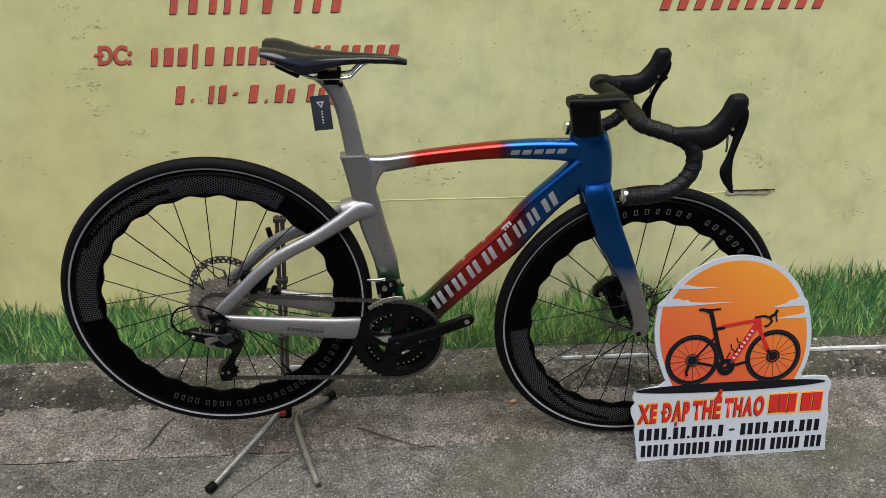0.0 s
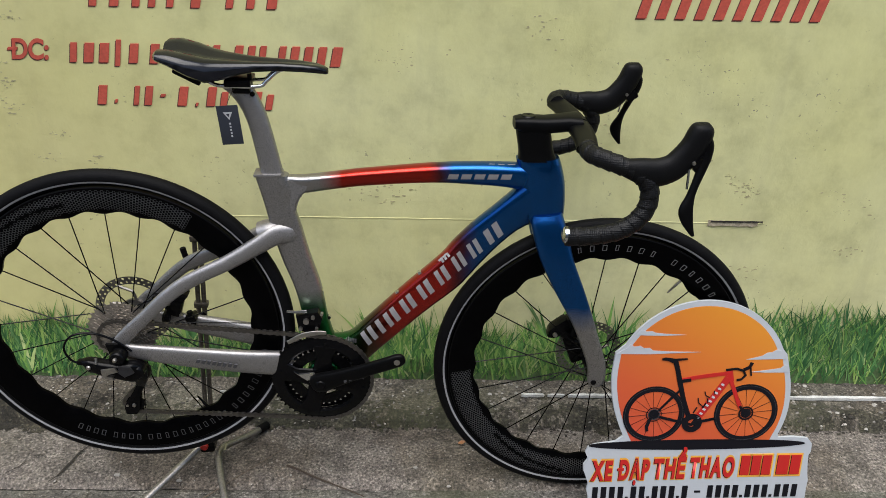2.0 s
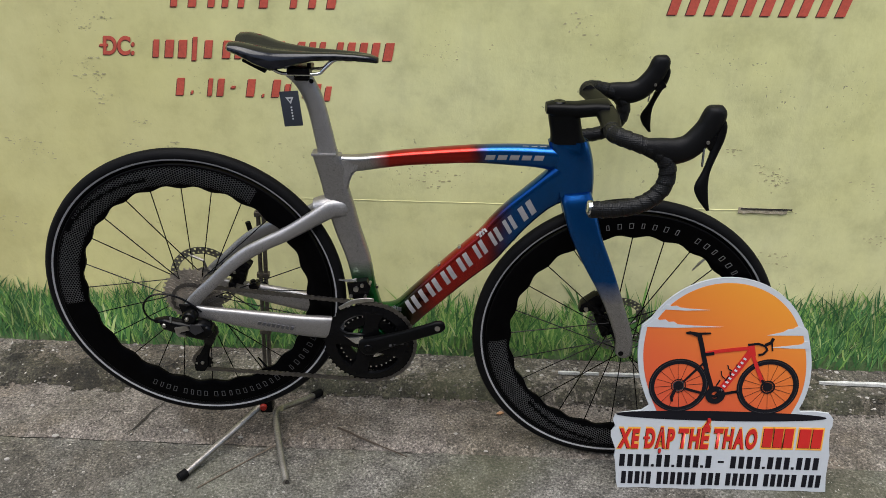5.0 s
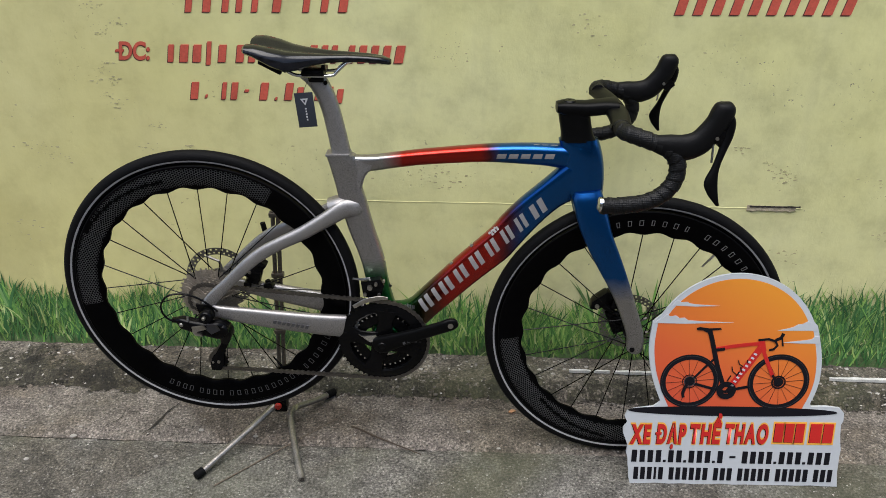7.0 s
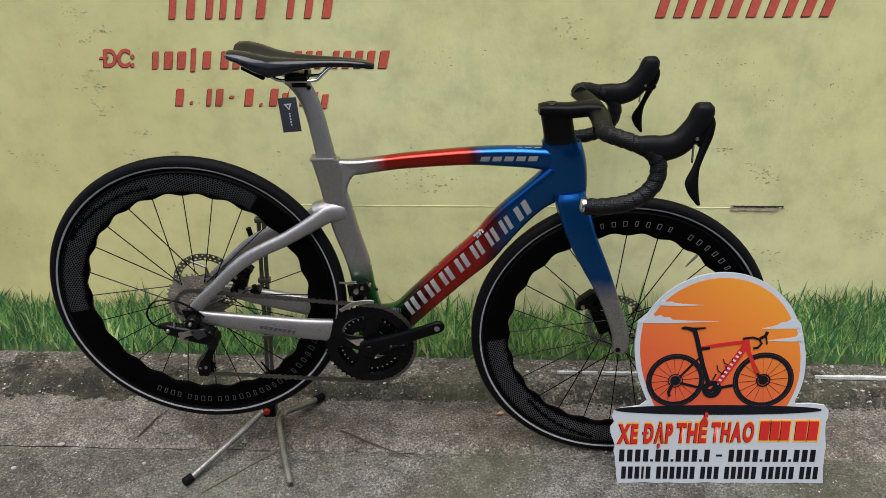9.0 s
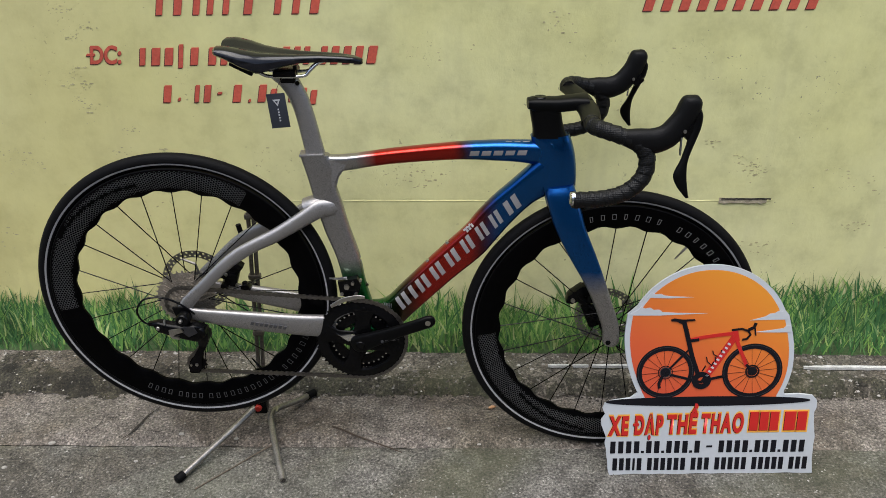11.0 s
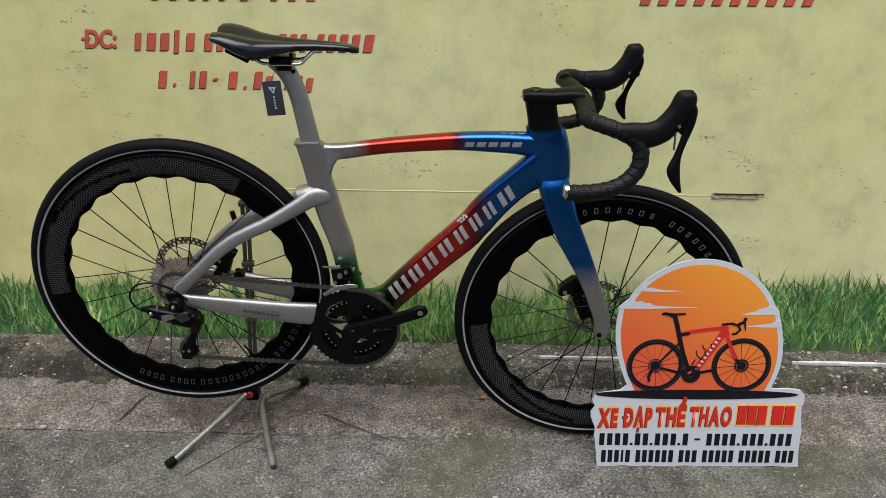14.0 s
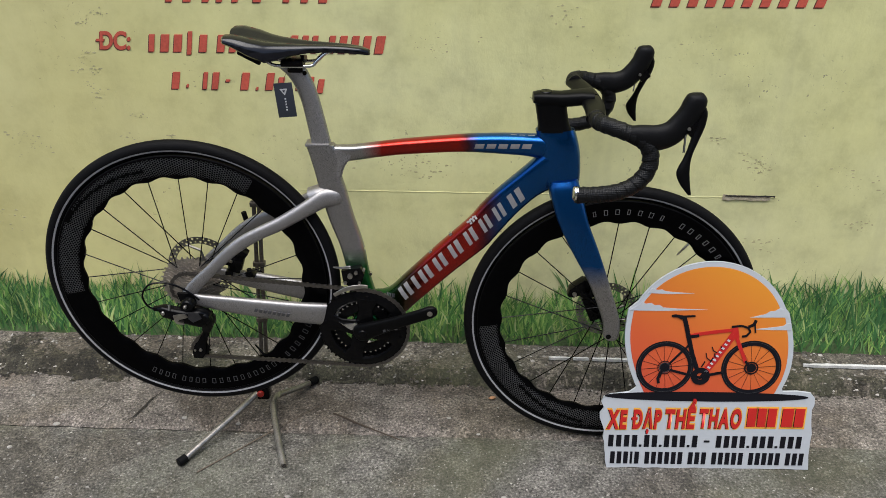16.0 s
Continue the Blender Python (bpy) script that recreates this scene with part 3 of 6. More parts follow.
# flaked white line along the kerb's top
random.seed(3)
line = thing("painted_line", "flaked white paint line along the top of the kerb", "painted line", WALL, kind="structure")
for a, b, w in ((0.93, 0.99, 0.010), (1.00, 1.045, 0.007), (1.055, 1.19, 0.012), (1.42, 1.52, 0.010), (1.65, 1.93, 0.014), (1.95, 2.6, 0.013), (0.13, 0.20, 0.006)):
    k = 16
    up = [(a + (b - a) * i / k, -0.080 + w * 0.75 * (0.5 + 0.35 * fbm(a + i, 0, 0.6)) * math.sin(math.pi * (i + 0.6) / (k + 1.2)) ** 0.4) for i in range(k + 1)]
    dn = [(a + (b - a) * i / k, -0.080 - w * 0.75 * (0.5 + 0.35 * fbm(a + i, 9, 0.6)) * math.sin(math.pi * (i + 0.6) / (k + 1.2)) ** 0.4) for i in range(k + 1)]
    bm = loft([[(x, y, 0.0375) for x, y in up], [(x, y, 0.0425) for x, y in up], [(x, y, 0.0425) for x, y in dn], [(x, y, 0.034) for x, y in dn]], closed=False, cap=False)
    part("paint_patch", bm, WHITEPAINT, line)

# ---- printed grass along the wall's foot ----
mural = thing("grass_mural", "printed picture of lush green grass along the wall's foot", "mural", WALL, kind="structure")
bm = bmesh.new()
GRASS_X = (-3.3, -0.66, -0.50, -0.35, -0.25, -0.10, 0.15, 0.40, 0.55, 0.66, 0.78, 0.95, 1.10, 1.25, 1.50, 1.62, 1.75, 1.90, 4.5)
GRASS_MASS = (0.24, 0.24, 0.21, 0.23, 0.23, 0.16, 0.18, 0.155, 0.20, 0.22, 0.20, 0.20, 0.20, 0.21, 0.27, 0.26, 0.28, 0.27, 0.26)
GRASS_TIPS = (0.28, 0.29, 0.26, 0.34, 0.34, 0.23, 0.25, 0.23, 0.31, 0.28, 0.29, 0.345, 0.32, 0.30, 0.35, 0.33, 0.37, 0.34, 0.33)
mass = lambda x: float(np.interp(x, GRASS_X, GRASS_MASS))
tips = lambda x: float(np.interp(x, GRASS_X, GRASS_TIPS))
tops = [(-3.3 + 7.8 * i / 520, mass(-3.3 + 7.8 * i / 520) * 0.72 + 0.03 * fbm(i * 0.015, 0, 9) + 0.02 * fbm(i * 0.015, 2, 45)) for i in range(521)]
prism([(-3.3, 0.022)] + tops + [(4.5, 0.022)], -0.0015, 0.001, bm)
part("shaded_ground", bm, UNDERGRASS, mural, smooth=False)
random.seed(21)
layers = {}


def blade(k, x, z0, h, lean, curl, w):
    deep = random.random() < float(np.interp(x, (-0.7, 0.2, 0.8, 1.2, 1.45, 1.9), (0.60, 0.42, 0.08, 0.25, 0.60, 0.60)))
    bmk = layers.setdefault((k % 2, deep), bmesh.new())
    y = -0.0022 - 0.0035 * random.random()
    pts = []
    for i in range(5):
        t = i / 5
        cx, cz = x + lean * t + curl * t * t, z0 + h * t * (1 - 0.12 * t)
        ww = w * (0.7 + 1.0 * t - 1.7 * t * t)
        pts.append((bmk.verts.new((cx - ww, y, cz)), bmk.verts.new((cx + ww, y, cz))))
    tip = bmk.verts.new((x + lean + curl, y, z0 + h * 0.88))
    for p, q in zip(pts, pts[1:]):
        bmk.faces.new((p[0], p[1], q[1], q[0]))
    bmk.faces.new((pts[-1][0], pts[-1][1], tip))


# a close carpet of short blades
for k in range(8200):
    x = random.uniform(-1.7, 2.9)
    roof = mass(x) + 0.025 * fbm(x, 0, 12) + random.gauss(0, 0.012)
    z0 = 0.024 + max(0.0, roof - 0.085) * random.random() ** 0.85
    h = min(random.uniform(0.035, 0.10), roof - z0)
    if h > 0.02:
        blade(k, x, z0, h / 0.88, random.gauss(0, 0.38) * h, random.gauss(0, 0.3) * h, random.uniform(0.001, 0.0036))
# tufts that fan out of one root, some with broad leaves
x = -1.6
while x < 2.8:
    x += random.uniform(0.012, 0.055)
    root, broad, reach = random.uniform(0.03, 0.15), random.random() < 0.34, tips(x) * random.uniform(0.70, 1.02)
    for k in range(random.randint(7, 12) if broad else random.randint(8, 20)):
        out = random.gauss(0, 0.32)
        h = max(0.03, (reach - root) * random.uniform(0.45, 1.0) * (1 - 0.35 * abs(out)))
        blade(k, x + 0.012 * out, root + random.uniform(-0.006, 0.02), h / 0.88, out * h * 0.8, out * h * random.uniform(0.1, 0.7), random.uniform(0.0035, 0.0068) if broad else random.uniform(0.0011, 0.0030))
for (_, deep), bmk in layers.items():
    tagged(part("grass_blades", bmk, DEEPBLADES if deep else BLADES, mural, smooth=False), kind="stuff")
part("lower_edge", box((0.6, -0.002, 0.0245), (7.8, 0.006, 0.004), bevel=0.0008), DIRT, mural, "dark lower edge of the print")


# ---- painted lettering on the wall: plain slanted bars where it gives a name, number or address ----
def bars(owner, chars, h, z, slant, front, back, depth=0.0):
    """chars: (start, end) of each bar along the wall; a dark red shadow bar sits behind each one."""
    for a, b, *own in chars:
        hh, zz = (own + [h, z])[:2] if len(own) == 2 else (h, z)
        g = 0.14 * (b - a)
        s = slant * hh
        shape = lambda dx, dz: [(a + g + dx, zz + dz), (b - g * 1.4 + dx, zz + dz), (b - g + s + dx, zz + hh + dz), (a + g * 1.4 + s + dx, zz + hh + dz)]
        part("letter_shadow", prism(shape(-0.003, -0.003), -0.0008, 0.001), back, owner, smooth=False)
        part("letter_bar", prism(shape(0, 0), -0.0016, 0.001), front, owner, smooth=False)


sign_head = thing("wall_heading", "large red painted heading high on the yellow wall", "lettering", WALL, kind="structure")
bars(sign_head, [(-0.065, -0.042), (-0.022, 0.006), (0.027, 0.050), (0.062, 0.083), (0.101, 0.122), (0.152, 0.181), (0.228, 0.250), (0.272, 0.296), (0.315, 0.345)], 0.13, 1.016, 0.22, WALLRED, WALLREDDARK)
adr = thing("wall_address", "red painted address lines on the yellow wall", "lettering", WALL, kind="structure")
for body, x, w in (("DC:", -0.254, 0.082),):
    for ink, y, off in ((WALLREDDARK, -0.0008, -0.0025), (WALLRED, -0.0016, 0)):
        bm = text_mesh(body, Matrix.Identity(4), 0.0, 0.03)
        x1 = max(v.co.x for v in bm.verts)
        shear = Matrix(((w / x1, 0.012, 0, x + off), (0, 0, 0, y), (0, 0.062, 0, 0.899 + off), (0, 0, 0, 1)))
        part("letters", turned(bm, shear), ink, adr, smooth=False)
        part("letter_stroke", prism([(x + off - 0.004, 0.9175 + off), (x + off + 0.017, 0.9175 + off), (x + off + 0.019, 0.9235 + off), (x + off - 0.002, 0.9235 + off)], y - 0.0003, 0.001), ink, adr, smooth=False)
bars(adr, [(-0.129, -0.108), (-0.100, -0.069), (-0.066, -0.036), (-0.030, -0.014, 0.058, 0.886), (0.0, 0.028), (0.046, 0.074), (0.078, 0.102), (0.106, 0.132), (0.135, 0.158), (0.16, 0.18), (0.184, 0.206), (0.232, 0.258), (0.262, 0.284), (0.288, 0.308), (0.330, 0.352), (0.356, 0.382), (0.386, 0.412), (0.416, 0.442), (0.446, 0.478)], 0.043, 0.893, 0.18, WALLRED, WALLREDDARK)
bars(adr, [(-0.086, -0.058), (-0.044, -0.036, 0.008, 0.801), (-0.003, 0.013), (0.020, 0.044), (0.060, 0.076, 0.006, 0.817), (0.095, 0.124), (0.138, 0.146, 0.008, 0.796), (0.160, 0.188), (0.192, 0.214, 0.034, 0.796), (0.240, 0.262), (0.268, 0.290, 0.036, 0.796), (0.294, 0.316, 0.036, 0.790)], 0.044, 0.797, 0.2, WALLRED, WALLREDDARK)
tel = thing("wall_phone_line", "red painted number line high on the yellow wall", "lettering", WALL, kind="structure")
bars(tel, [(1.118 + 0.0425 * i, 1.150 + 0.0425 * i) for i in range(10)], 0.06, 1.012, 0.2, WALLRED, WALLREDDARK)

# dark moss and dirt crusted on the kerb's lower half, ragged and patchy
MOSS = concrete("dark_moss_crust", (0.070, 0.064, 0.044), (0.008, 0.007, 0.005), 0.35)
crust = bmesh.new()
cell, crust_verts = 0.005, {}


def crust_vert(i, j):
    if (i, j) not in crust_verts:
        x, y = -1.5 + cell * i + 0.002 * fbm(i, j, 0.9), -0.205 + cell * j + 0.002 * fbm(i, j, 0.9, 4)
        z = kerb_floor(x, y) if y > -0.17 else 0.0005
        crust_verts[i, j] = crust.verts.new((x, y, max(z, 0.001) + 0.0018 + 0.0012 * fbm(x, y, 90)))
    return crust_verts[i, j]


for i in range(800):
    for j in range(38):
        x, y = -1.5 + cell * i, -0.205 + cell * j
        need = float(np.interp(x, (-0.5, -0.1), (-0.42, 0.0))) + float(np.interp(y, (-0.205, -0.185, -0.165, -0.13, -0.10, -0.06, -0.02), (0.80, 0.28, -0.28, -0.04, 0.28, 0.55, 0.72)))
        if 0.75 * fbm(x, y, 7, 2) + 0.6 * fbm(x, y, 34, 5) + 0.35 * fbm(x, y, 110, 9) > need:
            crust.faces.new([crust_vert(i, j), crust_vert(i + 1, j), crust_vert(i + 1, j + 1), crust_vert(i, j + 1)])
ob = tagged(obj("moss_crust", crust, MOSS), "dark ragged moss and dirt crusted along the kerb's foot", "moss", kind="stuff")
ob.matrix_world = WALL


def crack(points, width):
    pts = spline(points, 8)
    rows = ([], [])
    for i, (x, y) in enumerate(pts):
        w = width * (0.35 + abs(fbm(x, y, 22))) * math.sin(math.pi * (i + 0.5) / len(pts)) ** 0.5
        jx, jy = 0.004 * fbm(x, y, 28, 3), 0.004 * fbm(x, y, 28, 8)
        rows[0].append((x - w + jx, y + jy, 0.0042))
        rows[1].append((x + w + jx, y + jy, 0.0042))
    part("crack", loft(list(rows), closed=False, cap=False), DIRT, ground, "ragged crack in the concrete")


crack([(-0.228, 0.033), (-0.205, 0.075), (-0.188, 0.12), (-0.169, 0.166)], 0.0065)
crack([(-0.34, 0.06), (-0.30, 0.11), (-0.27, 0.13)], 0.0025)
crack([(0.86, 0.02), (0.93, 0.035), (0.99, 0.02)], 0.002)

random.seed(77)
for _ in range(26):
    x, y, a = random.uniform(-0.9, 1.9), random.uniform(-0.55, 0.2), random.uniform(0, 6.3)
    run = random.uniform(0.02, 0.07)
    crack([(x + run * k * math.cos(a) / 3 + random.gauss(0, 0.006), y + run * k * math.sin(a) / 3 + random.gauss(0, 0.006)) for k in range(4)], random.uniform(0.0005, 0.0013))
FLAKE = mat("pale_cement_flake", (0.30, 0.285, 0.26), 0.9, 0, 60, 0.3, 0.5, 200)
flakes = bmesh.new()
for _ in range(170):
    x, y, r = random.uniform(-0.9, 2.0), random.uniform(-0.6, 0.22), 0.0022 + 0.0065 * random.random() ** 3
    k = random.uniform(0.35, 0.8)
    prism_pts = [(x + r * math.cos(q) * random.uniform(0.7, 1.2), y + k * r * math.sin(q) * random.uniform(0.6, 1.2)) for q in (i * math.pi / 4 for i in range(8))]
    low, high = [flakes.verts.new((px, py, 0.0005)) for px, py in prism_pts], [flakes.verts.new((x + 0.8 * (px - x), y + 0.8 * (py - y), 0.0034)) for px, py in prism_pts]
    flakes.faces.new(high)
    for i in range(8):
        flakes.faces.new((low[i], low[(i + 1) % 8], high[(i + 1) % 8], high[i]))
tagged(obj("cement_flakes", flakes, FLAKE, smooth=False), "pale worn cement flakes scattered over the concrete", "grit", kind="stuff")

# ---- loose things on the ground ----
leaf = bmesh.new()
loft([[(0.740 + 0.022 * t, 0.107 + 0.006 * t + s * 0.0075 * math.sin(math.pi * (t + 0.1)), 0.004 + 0.004 * abs(s)) for s in (-1, 0, 1)] for t in (0, 0.35, 0.7, 0.9)], leaf, closed=False, cap=False)
bmesh.ops.solidify(leaf, geom=leaf.faces[:], thickness=0.001)
tagged(obj("dry_leaf", leaf, LEAFDRY), "small curled pale brown dry leaf on the concrete", "leaf")
for a, b, r, ink, words in (((0.320, 0.056), (0.506, -0.056), 0.0022, TWIG, "thin straight dry twig lying on the concrete"), ((0.010, -0.158), (0.307, 0.119), 0.0014, STEM, "long thin pale dry stem lying on the concrete")):
    pts = [(a[0] + (b[0] - a[0]) * t + 0.003 * fbm(t, r, 4), a[1] + (b[1] - a[1]) * t + 0.003 * fbm(t, 3, 4), r + 0.0015) for t in (i / 12 for i in range(13))]
    tagged(obj("twig", tube(pts, [r * (1.2 - 0.6 * i / 12) for i in range(13)], 6), ink), words, "twig")

# ---- the road bicycle ----
BIKE = Matrix.Translation((0.0315, 0, 0)) @ pose(0, 0, 0, 0, 0, math.degrees(math.atan(-0.033)))
bike = thing("road_bicycle", "silver, red, blue and green road bicycle, rear wheel on a stand", "bicycle", BIKE)
REAR, FRONT = Vector((0.0, 0, 0.4555)), Vector((0.979, 0, 0.3475))
HEAD = Vector((0.83, 0, 0.76))
STEER = Matrix.Translation(HEAD) @ Matrix.Rotation(radians(1.6), 4, Vector((-0.27, 0, 0.96)).normalized()) @ Matrix.Translation(-HEAD)

SKIN = {}


def skin(key, bm):
    """Keeps a surface to lay marks on."""
    SKIN[key] = BVHTree.FromBMesh(bm)
    return bm


# frame tubes: (x1, z1, x2, z2, half width[, y])
part("seat_tube", smooth_tube([(0.290, 0.789, 0.352, 0.789, 0.016), (0.297, 0.76, 0.362, 0.762, 0.016), (0.304, 0.727, 0.360, 0.727, 0.015), (0.313, 0.677, 0.371, 0.680, 0.015), (0.328, 0.612, 0.384, 0.618, 0.016), (0.348, 0.548, 0.402, 0.548, 0.017), (0.359, 0.490, 0.411, 0.478, 0.020), (0.364, 0.43, 0.424, 0.42, 0.024), (0.366, 0.375, 0.440, 0.365, 0.027)], power=3.2), P_SEAT, bike, "silver tube fading to green at its foot")
part("top_tube", skin("top", smooth_tube([(0.335, 0.788, 0.335, 0.752, 0.012), (0.384, 0.788, 0.378, 0.751, 0.016), (0.44, 0.794, 0.44, 0.760, 0.018), (0.502, 0.801, 0.502, 0.767, 0.020), (0.621, 0.811, 0.621, 0.773, 0.022), (0.700, 0.814, 0.705, 0.769, 0.023), (0.77, 0.813, 0.775, 0.762, 0.025), (0.825, 0.811, 0.835, 0.742, 0.025)], power=2.5, keel=0.5)), P_TOP, bike, "silver, red and blue arched tube")
gus = bmesh.new()
prism([(0.352, 0.785), (0.395, 0.775), (0.388, 0.760), (0.374, 0.748), (0.366, 0.73), (0.358, 0.70), (0.335, 0.70), (0.335, 0.78)], -0.0125, 0.0125, gus)
bmesh.ops.bevel(gus, geom=gus.edges[:], offset=0.004, segments=2, affect="EDGES")
part("gusset", gus, P_SILVER, bike)
part("down_tube", skin("down", smooth_tube([(0.410, 0.425, 0.440, 0.335, 0.026), (0.452, 0.430, 0.486, 0.362, 0.026), (0.490, 0.466, 0.520, 0.396, 0.025), (0.569, 0.546, 0.607, 0.480, 0.024), (0.640, 0.614, 0.675, 0.540, 0.023), (0.664, 0.645, 0.702, 0.572, 0.022), (0.700, 0.684, 0.745, 0.626, 0.022), (0.742, 0.722, 0.792, 0.672, 0.023), (0.785, 0.762, 0.835, 0.695, 0.025), (0.812, 0.785, 0.862, 0.715, 0.025)], power=3.0, steps=3, keel=0.55)), P_DOWN, bike, "red tube fading to green and to blue")
part("head_tube", smooth_tube([(0.779, 0.824, 0.861, 0.826, 0.022), (0.782, 0.812, 0.868, 0.808, 0.024), (0.790, 0.777, 0.876, 0.777, 0.025), (0.797, 0.74, 0.880, 0.74, 0.025), (0.806, 0.70, 0.880, 0.712, 0.026), (0.817, 0.685, 0.879, 0.703, 0.026)], power=2.6), P_BLUE, bike)
part("bottom_bracket_shell", lathe([(0.0, -0.042), (0.032, -0.042), (0.036, -0.038), (0.036, 0.038), (0.032, 0.042), (0.0, 0.042)], 32, (0.402, 0, 0.352), closed=False), P_GREEN, bike)
for s in (-1, 1):
    side = "drive" if s < 0 else "far"
    part("chainstay", smooth_tube([(0.020, 0.458, 0.012, 0.430, 0.006, s * 0.068), (0.034, 0.452, 0.036, 0.420, 0.008, s * 0.066), (0.09, 0.444, 0.09, 0.404, 0.009, s * 0.062), (0.158, 0.435, 0.154, 0.389, 0.010, s * 0.058), (0.25, 0.422, 0.246, 0.370, 0.011, s * 0.050), (0.315, 0.413, 0.308, 0.357, 0.011, s * 0.040), (0.350, 0.402, 0.345, 0.350, 0.009, s * 0.028)], power=3.0), P_SILVER, bike)
    part("seatstay", smooth_tube([(-0.012, 0.452, 0.016, 0.442, 0.006, s * 0.068), (0.010, 0.482, 0.034, 0.466, 0.007, s * 0.066), (0.052, 0.521, 0.074, 0.505, 0.009, s * 0.062), (0.095, 0.562, 0.116, 0.543, 0.009, s * 0.057), (0.132, 0.590, 0.148, 0.565, 0.009, s * 0.050), (0.175, 0.612, 0.186, 0.585, 0.010, s * 0.044), (0.225, 0.635, 0.236, 0.606, 0.011, s * 0.036), (0.285, 0.670, 0.290, 0.632, 0.012, s * 0.024), (0.318, 0.690, 0.330, 0.650, 0.012, s * 0.014), (0.352, 0.688, 0.366, 0.658, 0.010, s * 0.006)], power=2.3, steps=3), P_SILVER, bike)
bridge = loft(flat_tube(spline([(0.284, 0.686, 0.300, 0.640, 0.024, 0), (0.312, 0.694, 0.330, 0.645, 0.026, 0), (0.35, 0.690, 0.360, 0.648, 0.018, 0)], 4), power=2.4))
part("seatstay_yoke", bridge, P_SILVER, bike)
part("seat_post", smooth_tube([(0.300, 0.770, 0.345, 0.770, 0.0125), (0.302, 0.789, 0.344, 0.789, 0.0125), (0.296, 0.836, 0.336, 0.836, 0.0125), (0.288, 0.884, 0.327, 0.884, 0.0125), (0.277, 0.918, 0.319, 0.915, 0.0125), (0.262, 0.942, 0.310, 0.938, 0.0125), (0.247, 0.956, 0.302, 0.954, 0.0125), (0.250, 0.962, 0.292, 0.962, 0.010)], power=2.6, steps=3), P_SILVER, bike, "grey etched aero seat post")
part("clamp_collar", box((0.316, 0, 0.7915), (0.052, 0.034, 0.006), bevel=0.002), P_SILVER, bike)
for x, z, y in ((0.302, 0.946, -0.0133),):
    part("clamp_bolt", lathe([(0.0, -0.001), (0.0042, -0.001), (0.0046, 0.002), (0.0, 0.002)], 16, (x, y, z), closed=False), PLASTIC, bike)
# bottle bosses
for x, z in ((0.602, 0.578), (0.557, 0.532), (0.402, 0.538), (0.416, 0.474)):
    part("bottle_boss", lathe([(0.0, -0.004), (0.004, -0.004), (0.005, 0.002), (0.0, 0.004)], 12, (x - 0.002, -0.004, z), closed=False), CHROME, bike)


def along(p, q, chars, height, z0, lean, y, ink, name, on=None):
    """Plain slanted bars along a line in the bicycle's plane, laid on a kept surface if one is named."""
    p, q = Vector((p[0], 0, p[1])), Vector((q[0], 0, q[1]))
    d = (q - p).normalized()
    up = Vector((-d.z, 0, d.x))
    for a, b in chars:
        c = [p + d * a + up * z0, p + d * b + up * z0, p + d * (b + lean) + up * (z0 + height), p + d * (a + lean) + up * (z0 + height)]
        if on:
            rows = []
            for i in range(7):
                row = []
                for j in range(4):
                    low, high = c[0].lerp(c[1], j / 3), c[3].lerp(c[2], j / 3)
                    v = low.lerp(high, i / 6)
                    hit = SKIN[on].ray_cast(Vector((v.x, -0.2, v.z)), Vector((0, 1, 0)))[0]
                    row.append((v.x, (hit.y if hit else y) - 0.0006, v.z))
                rows.append(row)
            part(name, loft(rows, closed=False, cap=False), ink, bike)
        else:
            part(name, prism([(v.x, v.z) for v in c], y, y + 0.004), ink, bike, smooth=False)


# maker's marks, as plain bars
DTL = 0.413
along((0.494, 0.402), (0.795, 0.690), [(DTL * k / 9 + 0.002 + f * w, DTL * k / 9 + 0.002 + g * w) for k, w in ((0.1, 0.030), (1.0, 0.011), (1.5, 0.031), (2.5, 0.031), (3.55, 0.031), (4.6, 0.028), (5.6, 0.026), (6.5, 0.026), (7.45, 0.036)) for f, g in (((0.0, 1.0),) if w < 0.02 else ((0.0, 0.36), (0.60, 0.98)))], 0.035, 0.006, 0.010, -0.0262, SILVERINK, "mark_bar", "down")
along((0.650, 0.7845), (0.776, 0.7855), [(0.025 * k, 0.025 * k + 0.019) for k in range(5)], 0.0115, 0.001, 0.003, -0.0248, SILVERINK, "mark_bar", "top")
along((0.150, 0.409), (0.235, 0.394), [(0.0105 * k, 0.0105 * k + 0.007) for k in range(8)], 0.008, 0.0, 0.002, -0.0705, DIMINK, "mark_bar")
along((0.655, 0.598), (0.672, 0.616), [(0.0, 0.006), (0.008, 0.014), (0.017, 0.022)], 0.014, 0.014, 0.0, -0.0246, WHITEINK, "mark_bar", "down")
along((0.447, 0.419), (0.475, 0.421), [(0.004 * k, 0.004 * k + 0.0026) for k in range(6)], 0.010, 0.0, 0.001, -0.0275, DIMINK, "mark_bar", "down")
along((0.727, 0.8185), (0.782, 0.817), [(0.0, 0.012), (0.018, 0.030), (0.036, 0.05)], 0.0012, -0.0035, 0.0, -0.012, WHITEINK, "mark_bar", "top")


# ---- wheels ----
def rim_section(deep):
    half = [(0.3125, 0.0120), (0.3105, 0.0142), (0.300, 0.0150), (0.285, 0.0140), (0.272, 0.0110), (0.262, 0.0075), (deep, 0.0030)]
    return half + [(r, -y) for r, y in reversed(half)] + [(0.308, -0.009), (0.308, 0.009)]


def rim_wave(r, t):
    return r - max(0.0, (0.285 - r) / 0.030) * 0.0032 * math.cos(24 * t)


